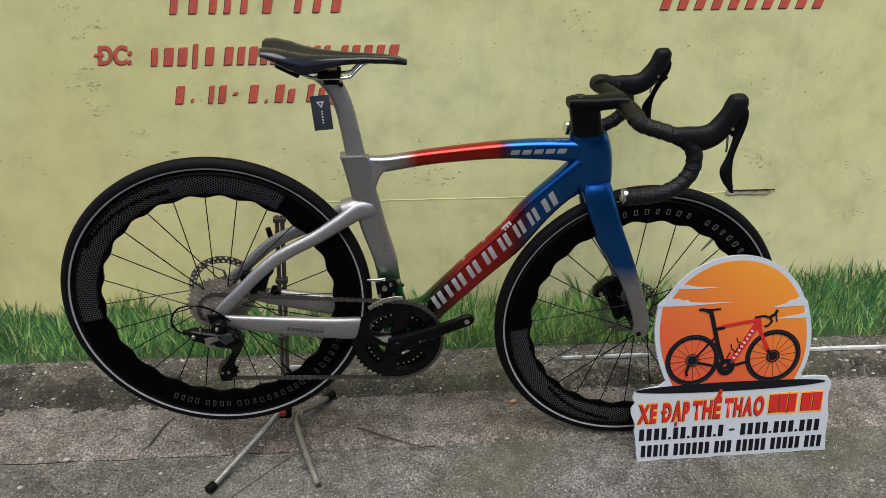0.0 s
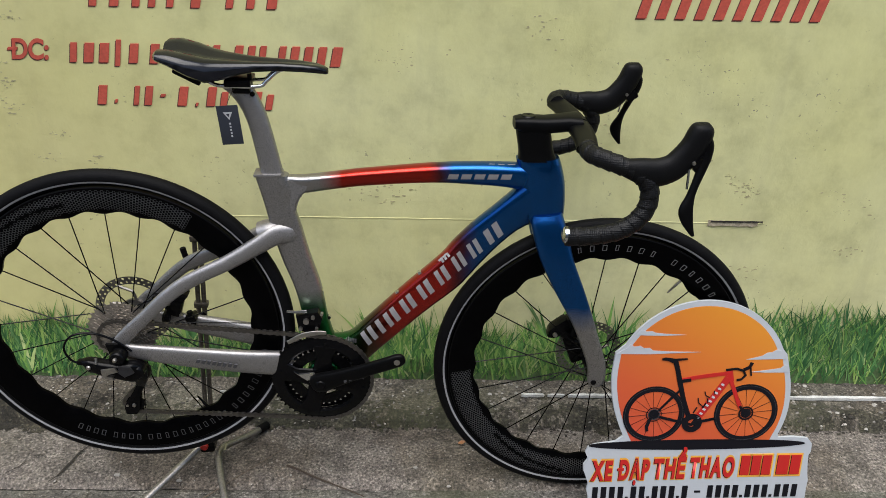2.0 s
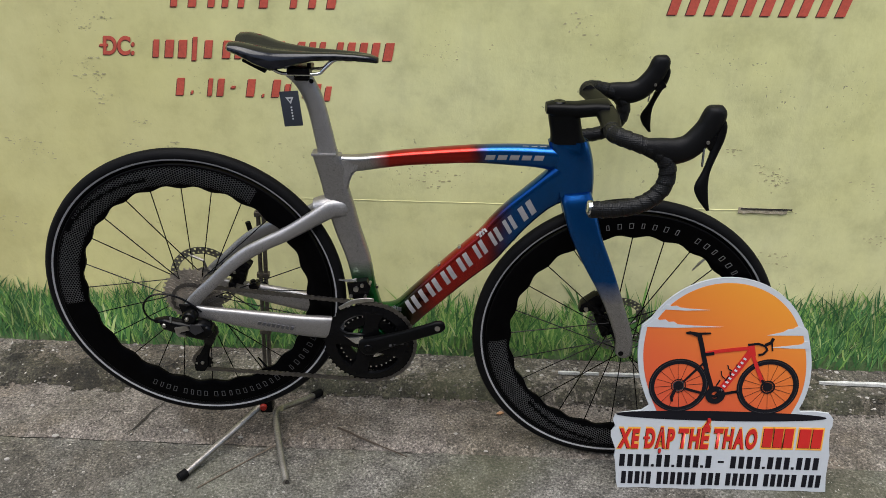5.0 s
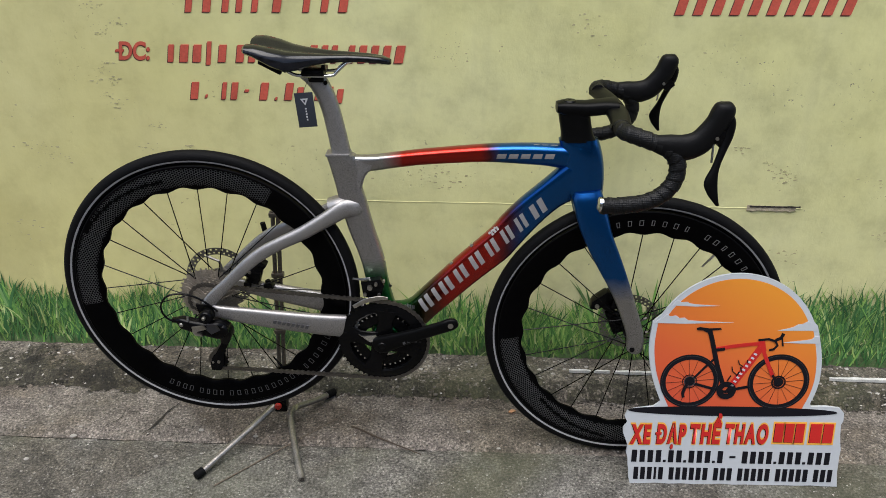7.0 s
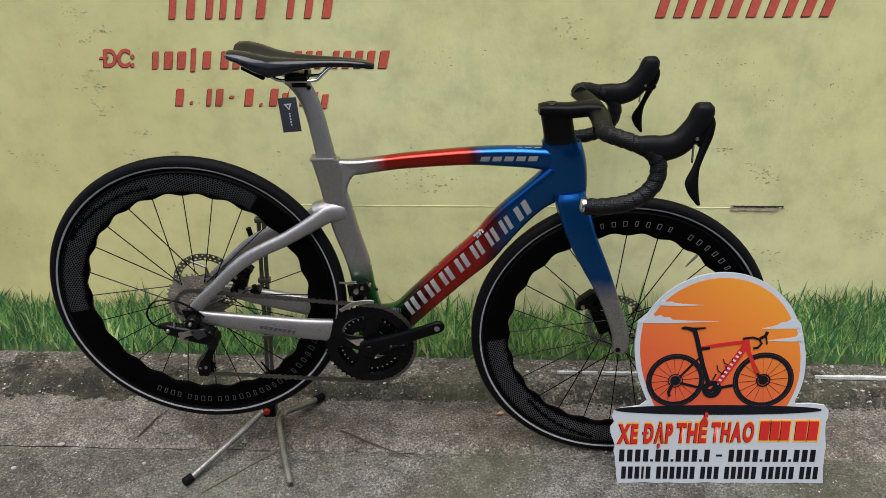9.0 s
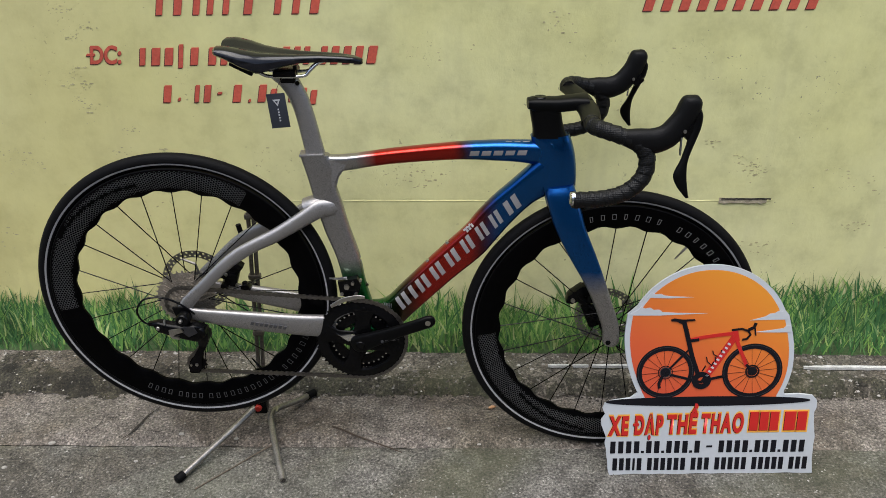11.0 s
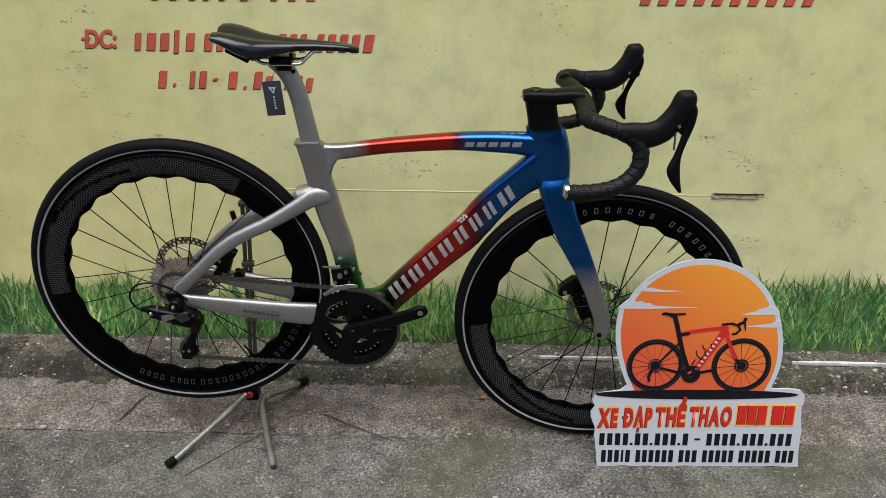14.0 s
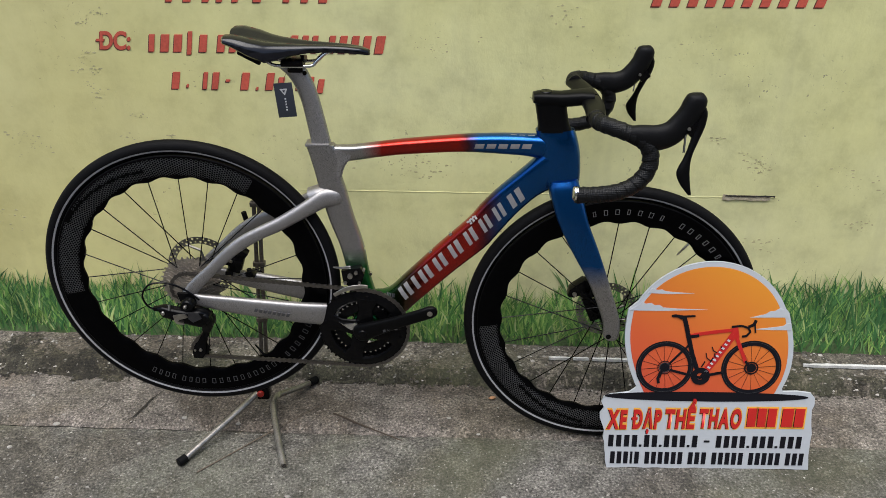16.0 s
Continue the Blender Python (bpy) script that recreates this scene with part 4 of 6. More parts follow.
def wheel_parts(name, words, m, mark_arcs, hex_arc, swoosh, rotor_y, rotor_r, valve_at, rear):
    """A deep carbon wheel about its own axle, then set by m."""
    rim = part(name, turned(lathe(rim_section(0.2555), 240, wave=rim_wave), m), RIM_BLACK, bike, words)
    tyre = [(0.3275 + 0.0155 * math.cos(a), 0.0150 * math.sin(a)) for a in (i * math.pi / 9 for i in range(18))]
    part("tyre", turned(lathe(tyre, 160), m), RUBBER, rim, "black slick road tyre")
    for s in (-1, 1):
        arc = [(0.3275 + 0.0158 * math.cos(a), s * 0.0153 * math.sin(a)) for a in (radians(k) for k in (104, 109, 114, 119))]
        part("tyre_stripe", turned(lathe(arc, 160, closed=False), m), GREYINK, rim, "thin grey ring on the tyre's wall")
        edge = [(0.3128, s * 0.0122), (0.3120, s * 0.0140), (0.3104, s * 0.0147)]
        part("rim_edge", turned(lathe(edge, 160, closed=False), m), CARBON, rim)
    side = lambda r: -(0.0150 if r > 0.298 else 0.0140 + (r - 0.285) / 13 if r > 0.285 else 0.0110 + (r - 0.272) * 0.003 / 0.013 if r > 0.272 else 0.0075 + (r - 0.262) * 0.35) - 0.0006
    at = lambda r, t: Vector((r * math.cos(t), side(r), r * math.sin(t)))
    # maker's mark on the rim, as thin plain bars
    for t0, t1, count in mark_arcs:
        for k in range(count):
            t = t0 + (t1 - t0) * k / max(1, count - 1)
            dt, r0, r1 = (0.0150, 0.0165, 0.0120)[k % 3], 0.2790, 0.2925
            bm = bmesh.new()
            q = [at(r0, t - dt), at(r0, t + dt), at(r1, t + dt), at(r1, t - dt)]
            w = [at(r0 + 0.0013, t - dt + 0.0052), at(r0 + 0.0013, t + dt - 0.0052), at(r1 - 0.0013, t + dt - 0.0052), at(r1 - 0.0013, t - dt + 0.0052)]
            va, vb = [bm.verts.new(v) for v in q], [bm.verts.new(v) for v in w]
            for i in range(4):
                bm.faces.new((va[i], va[(i + 1) % 4], vb[(i + 1) % 4], vb[i]))
            part("mark_bar", turned(bm, m), DIMINK if rear else MIDINK, rim, smooth=False)
    # honeycomb print
    bm = bmesh.new()
    pitch = 0.0058
    t, col = hex_arc[0], 0
    while t < hex_arc[1]:
        r = 0.2665 + (pitch * 0.5 if col % 2 else 0)
        while r < 0.3065:
            inside = any(t0 < t < t1 and r0 + (r1 - r0) * (t - t0) / (t1 - t0) < r < r0 + (r1 - r0) * (t - t0) / (t1 - t0) + 0.008 for t0, t1, r0, r1 in swoosh)
            if not inside:
                outer, inner = [], []
                for i in range(6):
                    a = math.pi / 3 * i
                    for lst, rad in ((outer, 0.00325), (inner, 0.0025)):
                        lst.append(bm.verts.new(at(r + rad * math.sin(a), t + rad * math.cos(a) / r)))
                for i in range(6):
                    bm.faces.new((outer[i], outer[(i + 1) % 6], inner[(i + 1) % 6], inner[i]))
            r += pitch
        t += pitch * 0.866 / 0.286
        col += 1
    part("honeycomb_print", turned(bm, m), DIMINK, rim, "grey honeycomb print", smooth=False)
    hub = [(0.0, -0.052), (0.010, -0.052), (0.012, -0.040), (0.020, -0.036), (0.021, -0.031), (0.012, -0.025), (0.012, 0.022), (0.022, 0.030), (0.022, 0.036), (0.014, 0.042), (0.010, 0.052), (0.0, 0.052)]
    part("hub", turned(lathe(hub, 32, closed=False), m), PLASTIC, rim)
    for k in range(24):
        s = -1 if k % 2 else 1
        t = 2 * math.pi * (k + 0.0) / 24
        twist = (0.85 if (k // 2) % 2 else -0.85)
        a = Vector((0.0205 * math.cos(t + twist), s * 0.033, 0.0205 * math.sin(t + twist)))
        b = Vector((0.262 * math.cos(t), s * 0.002, 0.262 * math.sin(t)))
        part("spoke", turned(tube([a, b], 0.00125, 6), m), PLASTIC, rim)
    v = Vector((math.cos(valve_at), 0, math.sin(valve_at)))
    part("valve", turned(tube([v * 0.262, v * 0.240, v * 0.239, v * 0.224, v * 0.221], [0.003, 0.003, 0.0022, 0.0022, 0.001], 8), m), PLASTIC if rear else STEEL, rim)
    # drilled brake disc
    bm = bmesh.new()
    y0, y1 = rotor_y - 0.0009, rotor_y + 0.0009
    for row in range(2):
        r0, r1 = rotor_r - 0.0170 + 0.0085 * row, rotor_r - 0.0085 + 0.0085 * row
        for i in range(36):
            ta, tm = 2 * math.pi * (i + 0.5 * row) / 36, math.pi / 36
            rim_pts = [(r0, 0), (r0, 1), (r0, 2), ((r0 + r1) / 2, 2), (r1, 2), (r1, 1), (r1, 0), ((r0 + r1) / 2, 0)]
            mid_r, mid_t = (r0 + r1) / 2, ta + tm
            for y, flip in ((y0, False), (y1, True)):
                out_v, in_v = [], []
                for r, q in rim_pts:
                    t = ta + tm * q
                    dr, dt = r - mid_r, (t - mid_t) * mid_r
                    d = math.hypot(dr, dt) / (0.0031 if (i + row) % 3 else 0.0024)
                    out_v.append(bm.verts.new((r * math.cos(t), y, r * math.sin(t))))
                    ri, ti = mid_r + dr / d, mid_t + dt / d / mid_r
                    in_v.append(bm.verts.new((ri * math.cos(ti), y, ri * math.sin(ti))))
                for a in range(8):
                    f = (out_v[a], out_v[(a + 1) % 8], in_v[(a + 1) % 8], in_v[a])
                    bm.faces.new(f[::-1] if flip else f)
    for k in range(5):
        t = 2 * math.pi * k / 5
        tube([(0.024 * math.cos(t), rotor_y, 0.024 * math.sin(t)), (0.045 * math.cos(t + 0.25), rotor_y, 0.045 * math.sin(t + 0.25)), ((rotor_r - 0.015) * math.cos(t + 0.75), rotor_y, (rotor_r - 0.015) * math.sin(t + 0.75))], 0.0034, 6, bm)
    lathe([(0.014, rotor_y - 0.004), (0.026, rotor_y - 0.003), (0.026, rotor_y + 0.003), (0.014, rotor_y + 0.004)], 24, bm=bm)
    part("brake_disc", turned(bm, m), ROTOR, rim, "drilled steel brake disc", smooth=False)
    return rim


def gear(radius, teeth, thick, y, hole, tooth=0.0035, bm=None):
    bm = bm or bmesh.new()
    pts = []
    for i in range(teeth):
        for f, r in ((0.0, radius - tooth), (0.28, radius - tooth), (0.42, radius), (0.58, radius), (0.72, radius - tooth)):
            t = 2 * math.pi * (i + f) / teeth
            pts.append((r, t))
    k = len(pts)
    rows = []
    for yy in (y - thick / 2, y + thick / 2):
        rows.append(([bm.verts.new((r * math.cos(t), yy, r * math.sin(t))) for r, t in pts], [bm.verts.new((hole * math.cos(t), yy, hole * math.sin(t))) for r, t in pts]))
    for i in range(k):
        j = (i + 1) % k
        bm.faces.new((rows[0][0][i], rows[0][0][j], rows[0][1][j], rows[0][1][i]))
        bm.faces.new((rows[1][0][j], rows[1][0][i], rows[1][1][i], rows[1][1][j]))
        bm.faces.new((rows[0][0][j], rows[0][0][i], rows[1][0][i], rows[1][0][j]))
        bm.faces.new((rows[0][1][i], rows[0][1][j], rows[1][1][j], rows[1][1][i]))
    return bm


deg = math.radians
rear = wheel_parts("rear_wheel", "deep wavy black carbon rear wheel, raised off the ground", Matrix.Translation(REAR), [(deg(-12), deg(-45), 9), (deg(-51), deg(-88), 11), (deg(-93), deg(-103), 4), (deg(-108), deg(-118), 4)], (deg(57), deg(186)), [(deg(104), deg(150), 0.279, 0.299)], 0.058, 0.080, deg(-57), True)
front = wheel_parts("front_wheel", "deep wavy black carbon front wheel standing on the concrete", STEER @ Matrix.Translation(FRONT) @ Matrix.Rotation(radians(-2.2), 4, "Z") @ Matrix.Scale(1.012, 4), [(deg(112), deg(72), 9), (deg(62), deg(15), 11), (deg(5), deg(-15), 8)], (deg(183), deg(272)), [(deg(222), deg(262), 0.270, 0.292)], 0.050, 0.072, deg(52), False)
for i in range(11):
    teeth = (34, 30, 27, 25, 23, 21, 19, 17, 15, 13, 11)[i]
    part("sprocket", turned(gear(teeth * 0.00202 + 0.0022, teeth, 0.0017, -0.024 - 0.0037 * i, 0.012, 0.0052), Matrix.Translation(REAR)), SPROCKET, rear)

# ---- fork and cockpit, turned a little towards the wall ----
for s in (-1, 1):
    part("fork_blade", turned(smooth_tube([(0.815, 0.712, 0.874, 0.718, 0.020, s * 0.012), (0.813, 0.695, 0.879, 0.702, 0.020, s * 0.020), (0.822, 0.660, 0.890, 0.665, 0.016, s * 0.032), (0.835, 0.622, 0.902, 0.621, 0.012, s * 0.042), (0.868, 0.556, 0.925, 0.564, 0.010, s * 0.047), (0.907, 0.486, 0.947, 0.506, 0.009, s * 0.050), (0.934, 0.424, 0.972, 0.435, 0.009, s * 0.052), (0.952, 0.372, 0.990, 0.380, 0.009, s * 0.053), (0.954, 0.340, 0.992, 0.338, 0.008, s * 0.054), (0.964, 0.328, 0.984, 0.326, 0.006, s * 0.054)], power=2.6, steps=3), STEER), P_FORK, bike, "blue blade fading to etched silver")
part("axle", turned(tube([(0.966, -0.063, 0.3405), (0.966, 0.060, 0.3405)], 0.006, 12), STEER), PLASTIC, bike)
part("axle", tube([(0.0, -0.073, 0.4555), (0.0, 0.073, 0.4555)], 0.006, 12), PLASTIC, bike)
part("stem_cover", turned(smooth_tube([(0.783, 0.822, 0.857, 0.822, 0.023), (0.783, 0.838, 0.849, 0.838, 0.021), (0.777, 0.870, 0.842, 0.870, 0.020), (0.772, 0.900, 0.838, 0.897, 0.020)], power=3.0, steps=3), STEER), CARBON, bike, "black steerer cover")
part("stem", turned(loft([ring(c, a, b, 20, 3.2) for c, a, b in (((0.771, 0, 0.893), (0, 0, 0.010), (0, 0.017, 0)), ((0.785, 0, 0.892), (0, 0, 0.014), (0, 0.022, 0)), ((0.83, 0, 0.889), (0, 0, 0.0155), (0, 0.021, 0)), ((0.87, 0, 0.893), (0, 0, 0.015), (0, 0.024, 0)), ((0.893, 0, 0.896), (0, 0, 0.012), (0, 0.034, 0)))]), STEER), CARBON, bike, "black one-piece stem")
part("stem_cap", turned(lathe([(0.0, -0.002), (0.013, -0.002), (0.014, 0.0), (0.012, 0.002), (0.004, 0.0025), (0.0, 0.001)], 24, closed=False), STEER @ Matrix.Translation((0.797, 0, 0.9052)) @ Matrix.Rotation(radians(90), 4, "X")), PLASTIC, bike)
COCKPIT = Matrix.Translation((0.0015, 0, -0.004)) @ STEER @ Matrix.Diagonal((1, 0.94, 1, 1))
for s in (-1, 1):
    tops = [(0.888, s * 0.004, 0.891, 0.014), (0.887, s * 0.05, 0.892, 0.0135), (0.882, s * 0.10, 0.893, 0.0128), (0.876, s * 0.138, 0.893, 0.0125)]
    sp = spline(tops, 4)
    rings = []
    for x, y, z, r in sp:
        rings.append(ring((x, y, z), (r * 1.55, 0, 0.002), (0, 0, r * 0.82), 18, 2.2))
    part("handlebar_top", turned(loft(rings), COCKPIT), CARBON, bike, "flat black carbon bar top")
    curve = spline([(0.877, s * 0.132, 0.893), (0.877, s * 0.163, 0.893), (0.895, s * 0.188, 0.891), (0.924, s * 0.200, 0.883), (0.950, s * 0.205, 0.872), (0.966, s * 0.208, 0.856), (0.972, s * 0.211, 0.834), (0.966, s * 0.215, 0.808), (0.945, s * 0.219, 0.785), (0.915, s * 0.222, 0.772), (0.875, s * 0.225, 0.767), (0.832, s * 0.228, 0.768)], 3)
    part("bar_tape", turned(wound_tube(curve, 0.0152, 0.0015, 0.0195, s), COCKPIT), TAPE, bike, "black perforated wound bar tape")
    part("bar_plug", turned(tube([(0.836, s * 0.228, 0.771), (0.829, s * 0.228, 0.771), (0.8265, s * 0.228, 0.771)], [0.0145, 0.0145, 0.010], 18), COCKPIT), CHROME, bike, "silver bar end plug")
    hood = [(0.926, s * 0.203, 0.882, 0.014, 0.015), (0.952, s * 0.205, 0.877, 0.0165, 0.022), (0.978, s * 0.206, 0.874, 0.0165, 0.0245), (1.004, s * 0.206, 0.882, 0.0165, 0.0235), (1.022, s * 0.205, 0.900, 0.0165, 0.0225), (1.035, s * 0.205, 0.920, 0.0175, 0.0215), (1.042, s * 0.205, 0.938, 0.0180, 0.0215), (1.045, s * 0.205, 0.951, 0.0165, 0.0185), (1.046, s * 0.205, 0.957, 0.011, 0.012), (1.046, s * 0.205, 0.959, 0.004, 0.005)]
    sp = spline(hood, 4)
    rings = []
    for i, (x, y, z, w, h) in enumerate(sp):
        a, b = sp[max(0, i - 1)], sp[min(len(sp) - 1, i + 1)]
        d = Vector((b[0] - a[0], 0, b[2] - a[2])).normalized()
        up = Vector((-d.z, 0, d.x))
        rings.append(ring((x, y, z), up * h, (0, w, 0), 18, 2.3))
    h = part("brake_hood", turned(loft(rings), COCKPIT), HOOD, bike, "black rubber lever hood")
    part("hood_pivot", turned(box((1.042, s * 0.206, 0.896), (0.026, 0.026, 0.032), bevel=0.005, rot=Matrix.Rotation(radians(-35), 4, "Y")), COCKPIT), PLASTIC, h)
    part("pivot_pin", turned(lathe([(0.0, -0.0015), (0.003, -0.0015), (0.0034, 0.001), (0.0, 0.001)], 12, (1.032, -0.0205, 0.897), closed=False), COCKPIT @ Matrix.Translation((0, s * 0.206 + 0.0 if s < 0 else 0.206, 0))), STEEL, h)
    lever = spline([(1.054, s * 0.206, 0.938, 0.010, 0.006), (1.058, s * 0.207, 0.922, 0.012, 0.009), (1.056, s * 0.210, 0.902, 0.011, 0.010), (1.052, s * 0.214, 0.886, 0.009, 0.009), (1.046, s * 0.219, 0.868, 0.007, 0.0075), (1.037, s * 0.225, 0.842, 0.006, 0.0075), (1.030, s * 0.231, 0.818, 0.006, 0.0125), (1.034, s * 0.236, 0.797, 0.005, 0.010), (1.042, s * 0.240, 0.779, 0.004, 0.005), (1.046, s * 0.241, 0.772, 0.002, 0.003)], 4)
    part("brake_lever", turned(loft([ring((x, y, z), (hh, 0, 0.2 * hh), (0, w, 0), 12, 2.3) for x, y, z, w, hh in lever]), COCKPIT), CARBON, bike, "black curved brake and shift lever")
    part("lever_pivot", turned(tube([(1.020, s * 0.207, 0.888), (1.030, s * 0.212, 0.884), (1.040, s * 0.214, 0.890)], [0.0022, 0.0034, 0.0022], 8), COCKPIT), CHROME, bike, "bright lever pivot")
    part("lever_link", turned(tube([(1.030, s * 0.214, 0.892), (1.030, s * 0.217, 0.872), (1.029, s * 0.222, 0.850)], 0.0022, 8), COCKPIT), CHROME, bike)

# ---- saddle ----
cols = []
for x, half, crown, drop, dip in ((0.150, 0.052, 1.024, 0.006, 0.020), (0.156, 0.064, 1.028, 0.010, 0.020), (0.175, 0.070, 1.028, 0.016, 0.018), (0.205, 0.070, 1.021, 0.026, 0.016), (0.232, 0.061, 1.013, 0.032, 0.013), (0.255, 0.050, 1.009, 0.026, 0.010), (0.28, 0.040, 1.006, 0.017, 0.009), (0.31, 0.030, 1.004, 0.011, 0.007), (0.35, 0.022, 1.002, 0.009, 0.005), (0.39, 0.019, 0.999, 0.008, 0.003), (0.418, 0.016, 0.995, 0.007, 0.001), (0.432, 0.010, 0.990, 0.005, 0.0), (0.436, 0.004, 0.988, 0.003, 0.0)):
    row = []
    for k in range(17):
        a = -1 + 2 * k / 16
        y = half * math.sin(a * math.pi / 2)
        z = crown - drop * abs(a) ** 4.0 - dip * math.exp(-(a / 0.22) ** 2) + 0.004 * (1 - abs(a)) * (1 if x < 0.3 else 0.6)
        row.append((x, y, z))
    under = [(x, y * 0.93, z - (0.006 if 2 < k < 14 else 0.0035)) for k, (x, y, z) in enumerate(row)]
    cols.append(row + under[::-1])
WOVEN = mat("woven_carbon", (0.003, 0.003, 0.004), 0.16, 0, 300, 0.8, coat=0.2, spec=0.3)
vn, vl = WOVEN.node_tree.nodes, WOVEN.node_tree.links
vtc, twill, vmap = vn.new("ShaderNodeTexCoord"), vn.new("ShaderNodeTexChecker"), vn.new("ShaderNodeMapping")
vmap.inputs["Rotation"].default_value, vmap.inputs["Scale"].default_value = (0, 0, radians(35)), (1, 0.45, 0.05)
twill.inputs["Scale"].default_value = 520
twill.inputs["Color1"].default_value, twill.inputs["Color2"].default_value = (0.0015, 0.0015, 0.002, 1), (0.009, 0.009, 0.011, 1)
vl.new(vtc.outputs["Object"], vmap.inputs["Vector"])
vl.new(vmap.outputs[0], twill.inputs["Vector"])
vl.new(twill.outputs["Color"], vn["Principled BSDF"].inputs["Base Color"])
saddle = part("saddle", loft(cols), WOVEN, bike, "glossy woven black carbon saddle with a slim nose")
for s in (-1, 1):
    part("saddle_rail", tube(spline([(0.212, s * 0.030, 0.992), (0.222, s * 0.026, 0.980), (0.240, s * 0.022, 0.966), (0.262, s * 0.022, 0.963), (0.316, s * 0.022, 0.963), (0.330, s * 0.020, 0.972), (0.350, s * 0.015, 0.988), (0.372, s * 0.011, 0.992)], 4), 0.0036, 10), CHROME, saddle, "bright metal rail")
    part("wing", box((0.205, s * 0.052, 0.992), (0.050, 0.010, 0.020), bevel=0.004, rot=Matrix.Rotation(radians(28), 4, "Y")), CARBON, saddle)
part("rail_clamp", box((0.280, 0, 0.968), (0.046, 0.056, 0.012), bevel=0.003), PLASTIC, bike)
part("rail_clamp", box((0.283, 0, 0.954), (0.032, 0.030, 0.016), bevel=0.005), PLASTIC, bike)
for x in (0.262, 0.300):
    part("clamp_screw", tube([(x, -0.012, 0.960), (x, -0.012, 0.982)], 0.0042, 10), PLASTIC, bike)

# ---- drive train ----
CR = Vector((0.397, 0, 0.350))
ringm = Matrix.Translation(CR)
outer = part("chainring", turned(gear(0.1065, 50, 0.0035, -0.0475, 0.078, 0.0045), ringm), PLASTIC, bike, "large black toothed chainring")
inner = part("inner_chainring", turned(gear(0.0712, 34, 0.0036, -0.0425, 0.0625, 0.0055), ringm), CHROME, outer, "bright inner chainring teeth")
# added black ring: darkens the see-through gap behind the bright teeth
part("gap_darkener", turned(lathe([(0.062, -0.0395), (0.081, -0.0395), (0.081, -0.0375), (0.062, -0.0375)], 56), ringm), PLASTIC, inner)
part("ring_face", turned(lathe([(0.046, -0.0452), (0.0668, -0.0452), (0.0668, -0.040), (0.046, -0.040)], 56), ringm), PLASTIC, inner)
bm = bmesh.new()
lathe([(0.0770, -0.0525), (0.081, -0.0550), (0.1000, -0.0505), (0.1000, -0.046), (0.0765, -0.046)], 64, bm=bm)
for a in (82, 165, 250, 345):
    t = deg(a)
    rs = []
    for r, w in ((0.0, 0.026), (0.03, 0.020), (0.055, 0.016), (0.084, 0.027)):
        c = Vector((r * math.cos(t), -0.052 + 0.00005 / (r + 0.01), r * math.sin(t)))
        rs.append(ring(c, (-w * math.sin(t), 0, w * math.cos(t)), (0, 0.005, 0), 12, 3))
    loft(rs, bm)
part("bracket_cup", turned(lathe([(0.0, -0.0412), (0.026, -0.0412), (0.029, -0.039), (0.029, -0.034), (0.0, -0.034)], 40, closed=False), ringm), PLASTIC, outer)
part("spider", turned(bm, ringm), PLASTIC, outer, "black four-armed crank spider")
for a in (82, 165, 250, 345):
    part("ring_bolt", turned(lathe([(0.0, -0.056), (0.004, -0.056), (0.0045, -0.052), (0.0, -0.052)], 12, (0.088 * math.cos(deg(a)), 0, 0.088 * math.sin(deg(a))), closed=False), ringm), PLASTIC, outer)
part("polished_facet", prism([(0.342, 0.376), (0.352, 0.369), (0.384, 0.372), (0.388, 0.358), (0.368, 0.354), (0.360, 0.360)], -0.0605, -0.056), CHROME, outer, "polished facet on the spider", smooth=False)
arm_end = Vector((0.556, 0, 0.4165))
ad = (arm_end - CR).normalized()
au = Vector((-ad.z, 0, ad.x))
for s in (-1, 1):
    rs = []
    for d, w, hh, y in ((-0.022, 0.010, 0.005, 0.060), (-0.016, 0.019, 0.008, 0.061), (0.0, 0.023, 0.010, 0.062), (0.03, 0.019, 0.009, 0.065), (0.09, 0.0145, 0.0075, 0.072), (0.15, 0.0145, 0.007, 0.078), (0.172, 0.0150, 0.007, 0.079), (0.183, 0.011, 0.006, 0.079), (0.187, 0.005, 0.004, 0.079)):
        c = CR - s * ad * d
        rs.append(ring((c.x, s * y, c.z), au * w, (0, hh, 0), 16, 3.2))
    arm = part("crank_arm", loft(rs), CARBON, bike, "black crank arm without pedal")
    c = CR - s * ad * 0.170
    part("pedal_thread", lathe([(0.0, s * 0.001), (0.0062, s * 0.001), (0.0062, -s * 0.006), (0.0, -s * 0.006)], 16, (c.x, s * 0.0862, c.z), closed=False), STEEL, arm)
    part("axle_cap", lathe([(0.0, s * 0.0735), (0.009, s * 0.0735), (0.011, s * 0.071), (0.011, s * 0.066), (0.0, s * 0.066)], 20, tuple(CR), closed=False), PLASTIC, arm)
along((0.444, 0.362), (0.490, 0.382), [(0.011 * k, 0.011 * k + 0.006) for k in range(4)], 0.006, -0.004, 0.0015, -0.0765, DIMINK, "mark_bar")

# chain: links along its run
run = []
ang = lambda c, r, a0, a1, n, y: [(c.x + r * math.cos(deg(a0 + (a1 - a0) * i / n)), y, c.z + r * math.sin(deg(a0 + (a1 - a0) * i / n))) for i in range(n + 1)]
run += ang(REAR, 0.040, 205, 92, 8, -0.047)
run += ang(CR, 0.1050, 88, -88, 18, -0.0475)
G1, G2 = Vector((0.026, 0, 0.376)), Vector((0.006, 0, 0.292))
run += ang(G2, 0.022, -85, -230, 6, -0.047)
run += ang(G1, 0.022, -40, 40, 4, -0.047)
run.append(run[0])
pts = [Vector(p) for p in run]
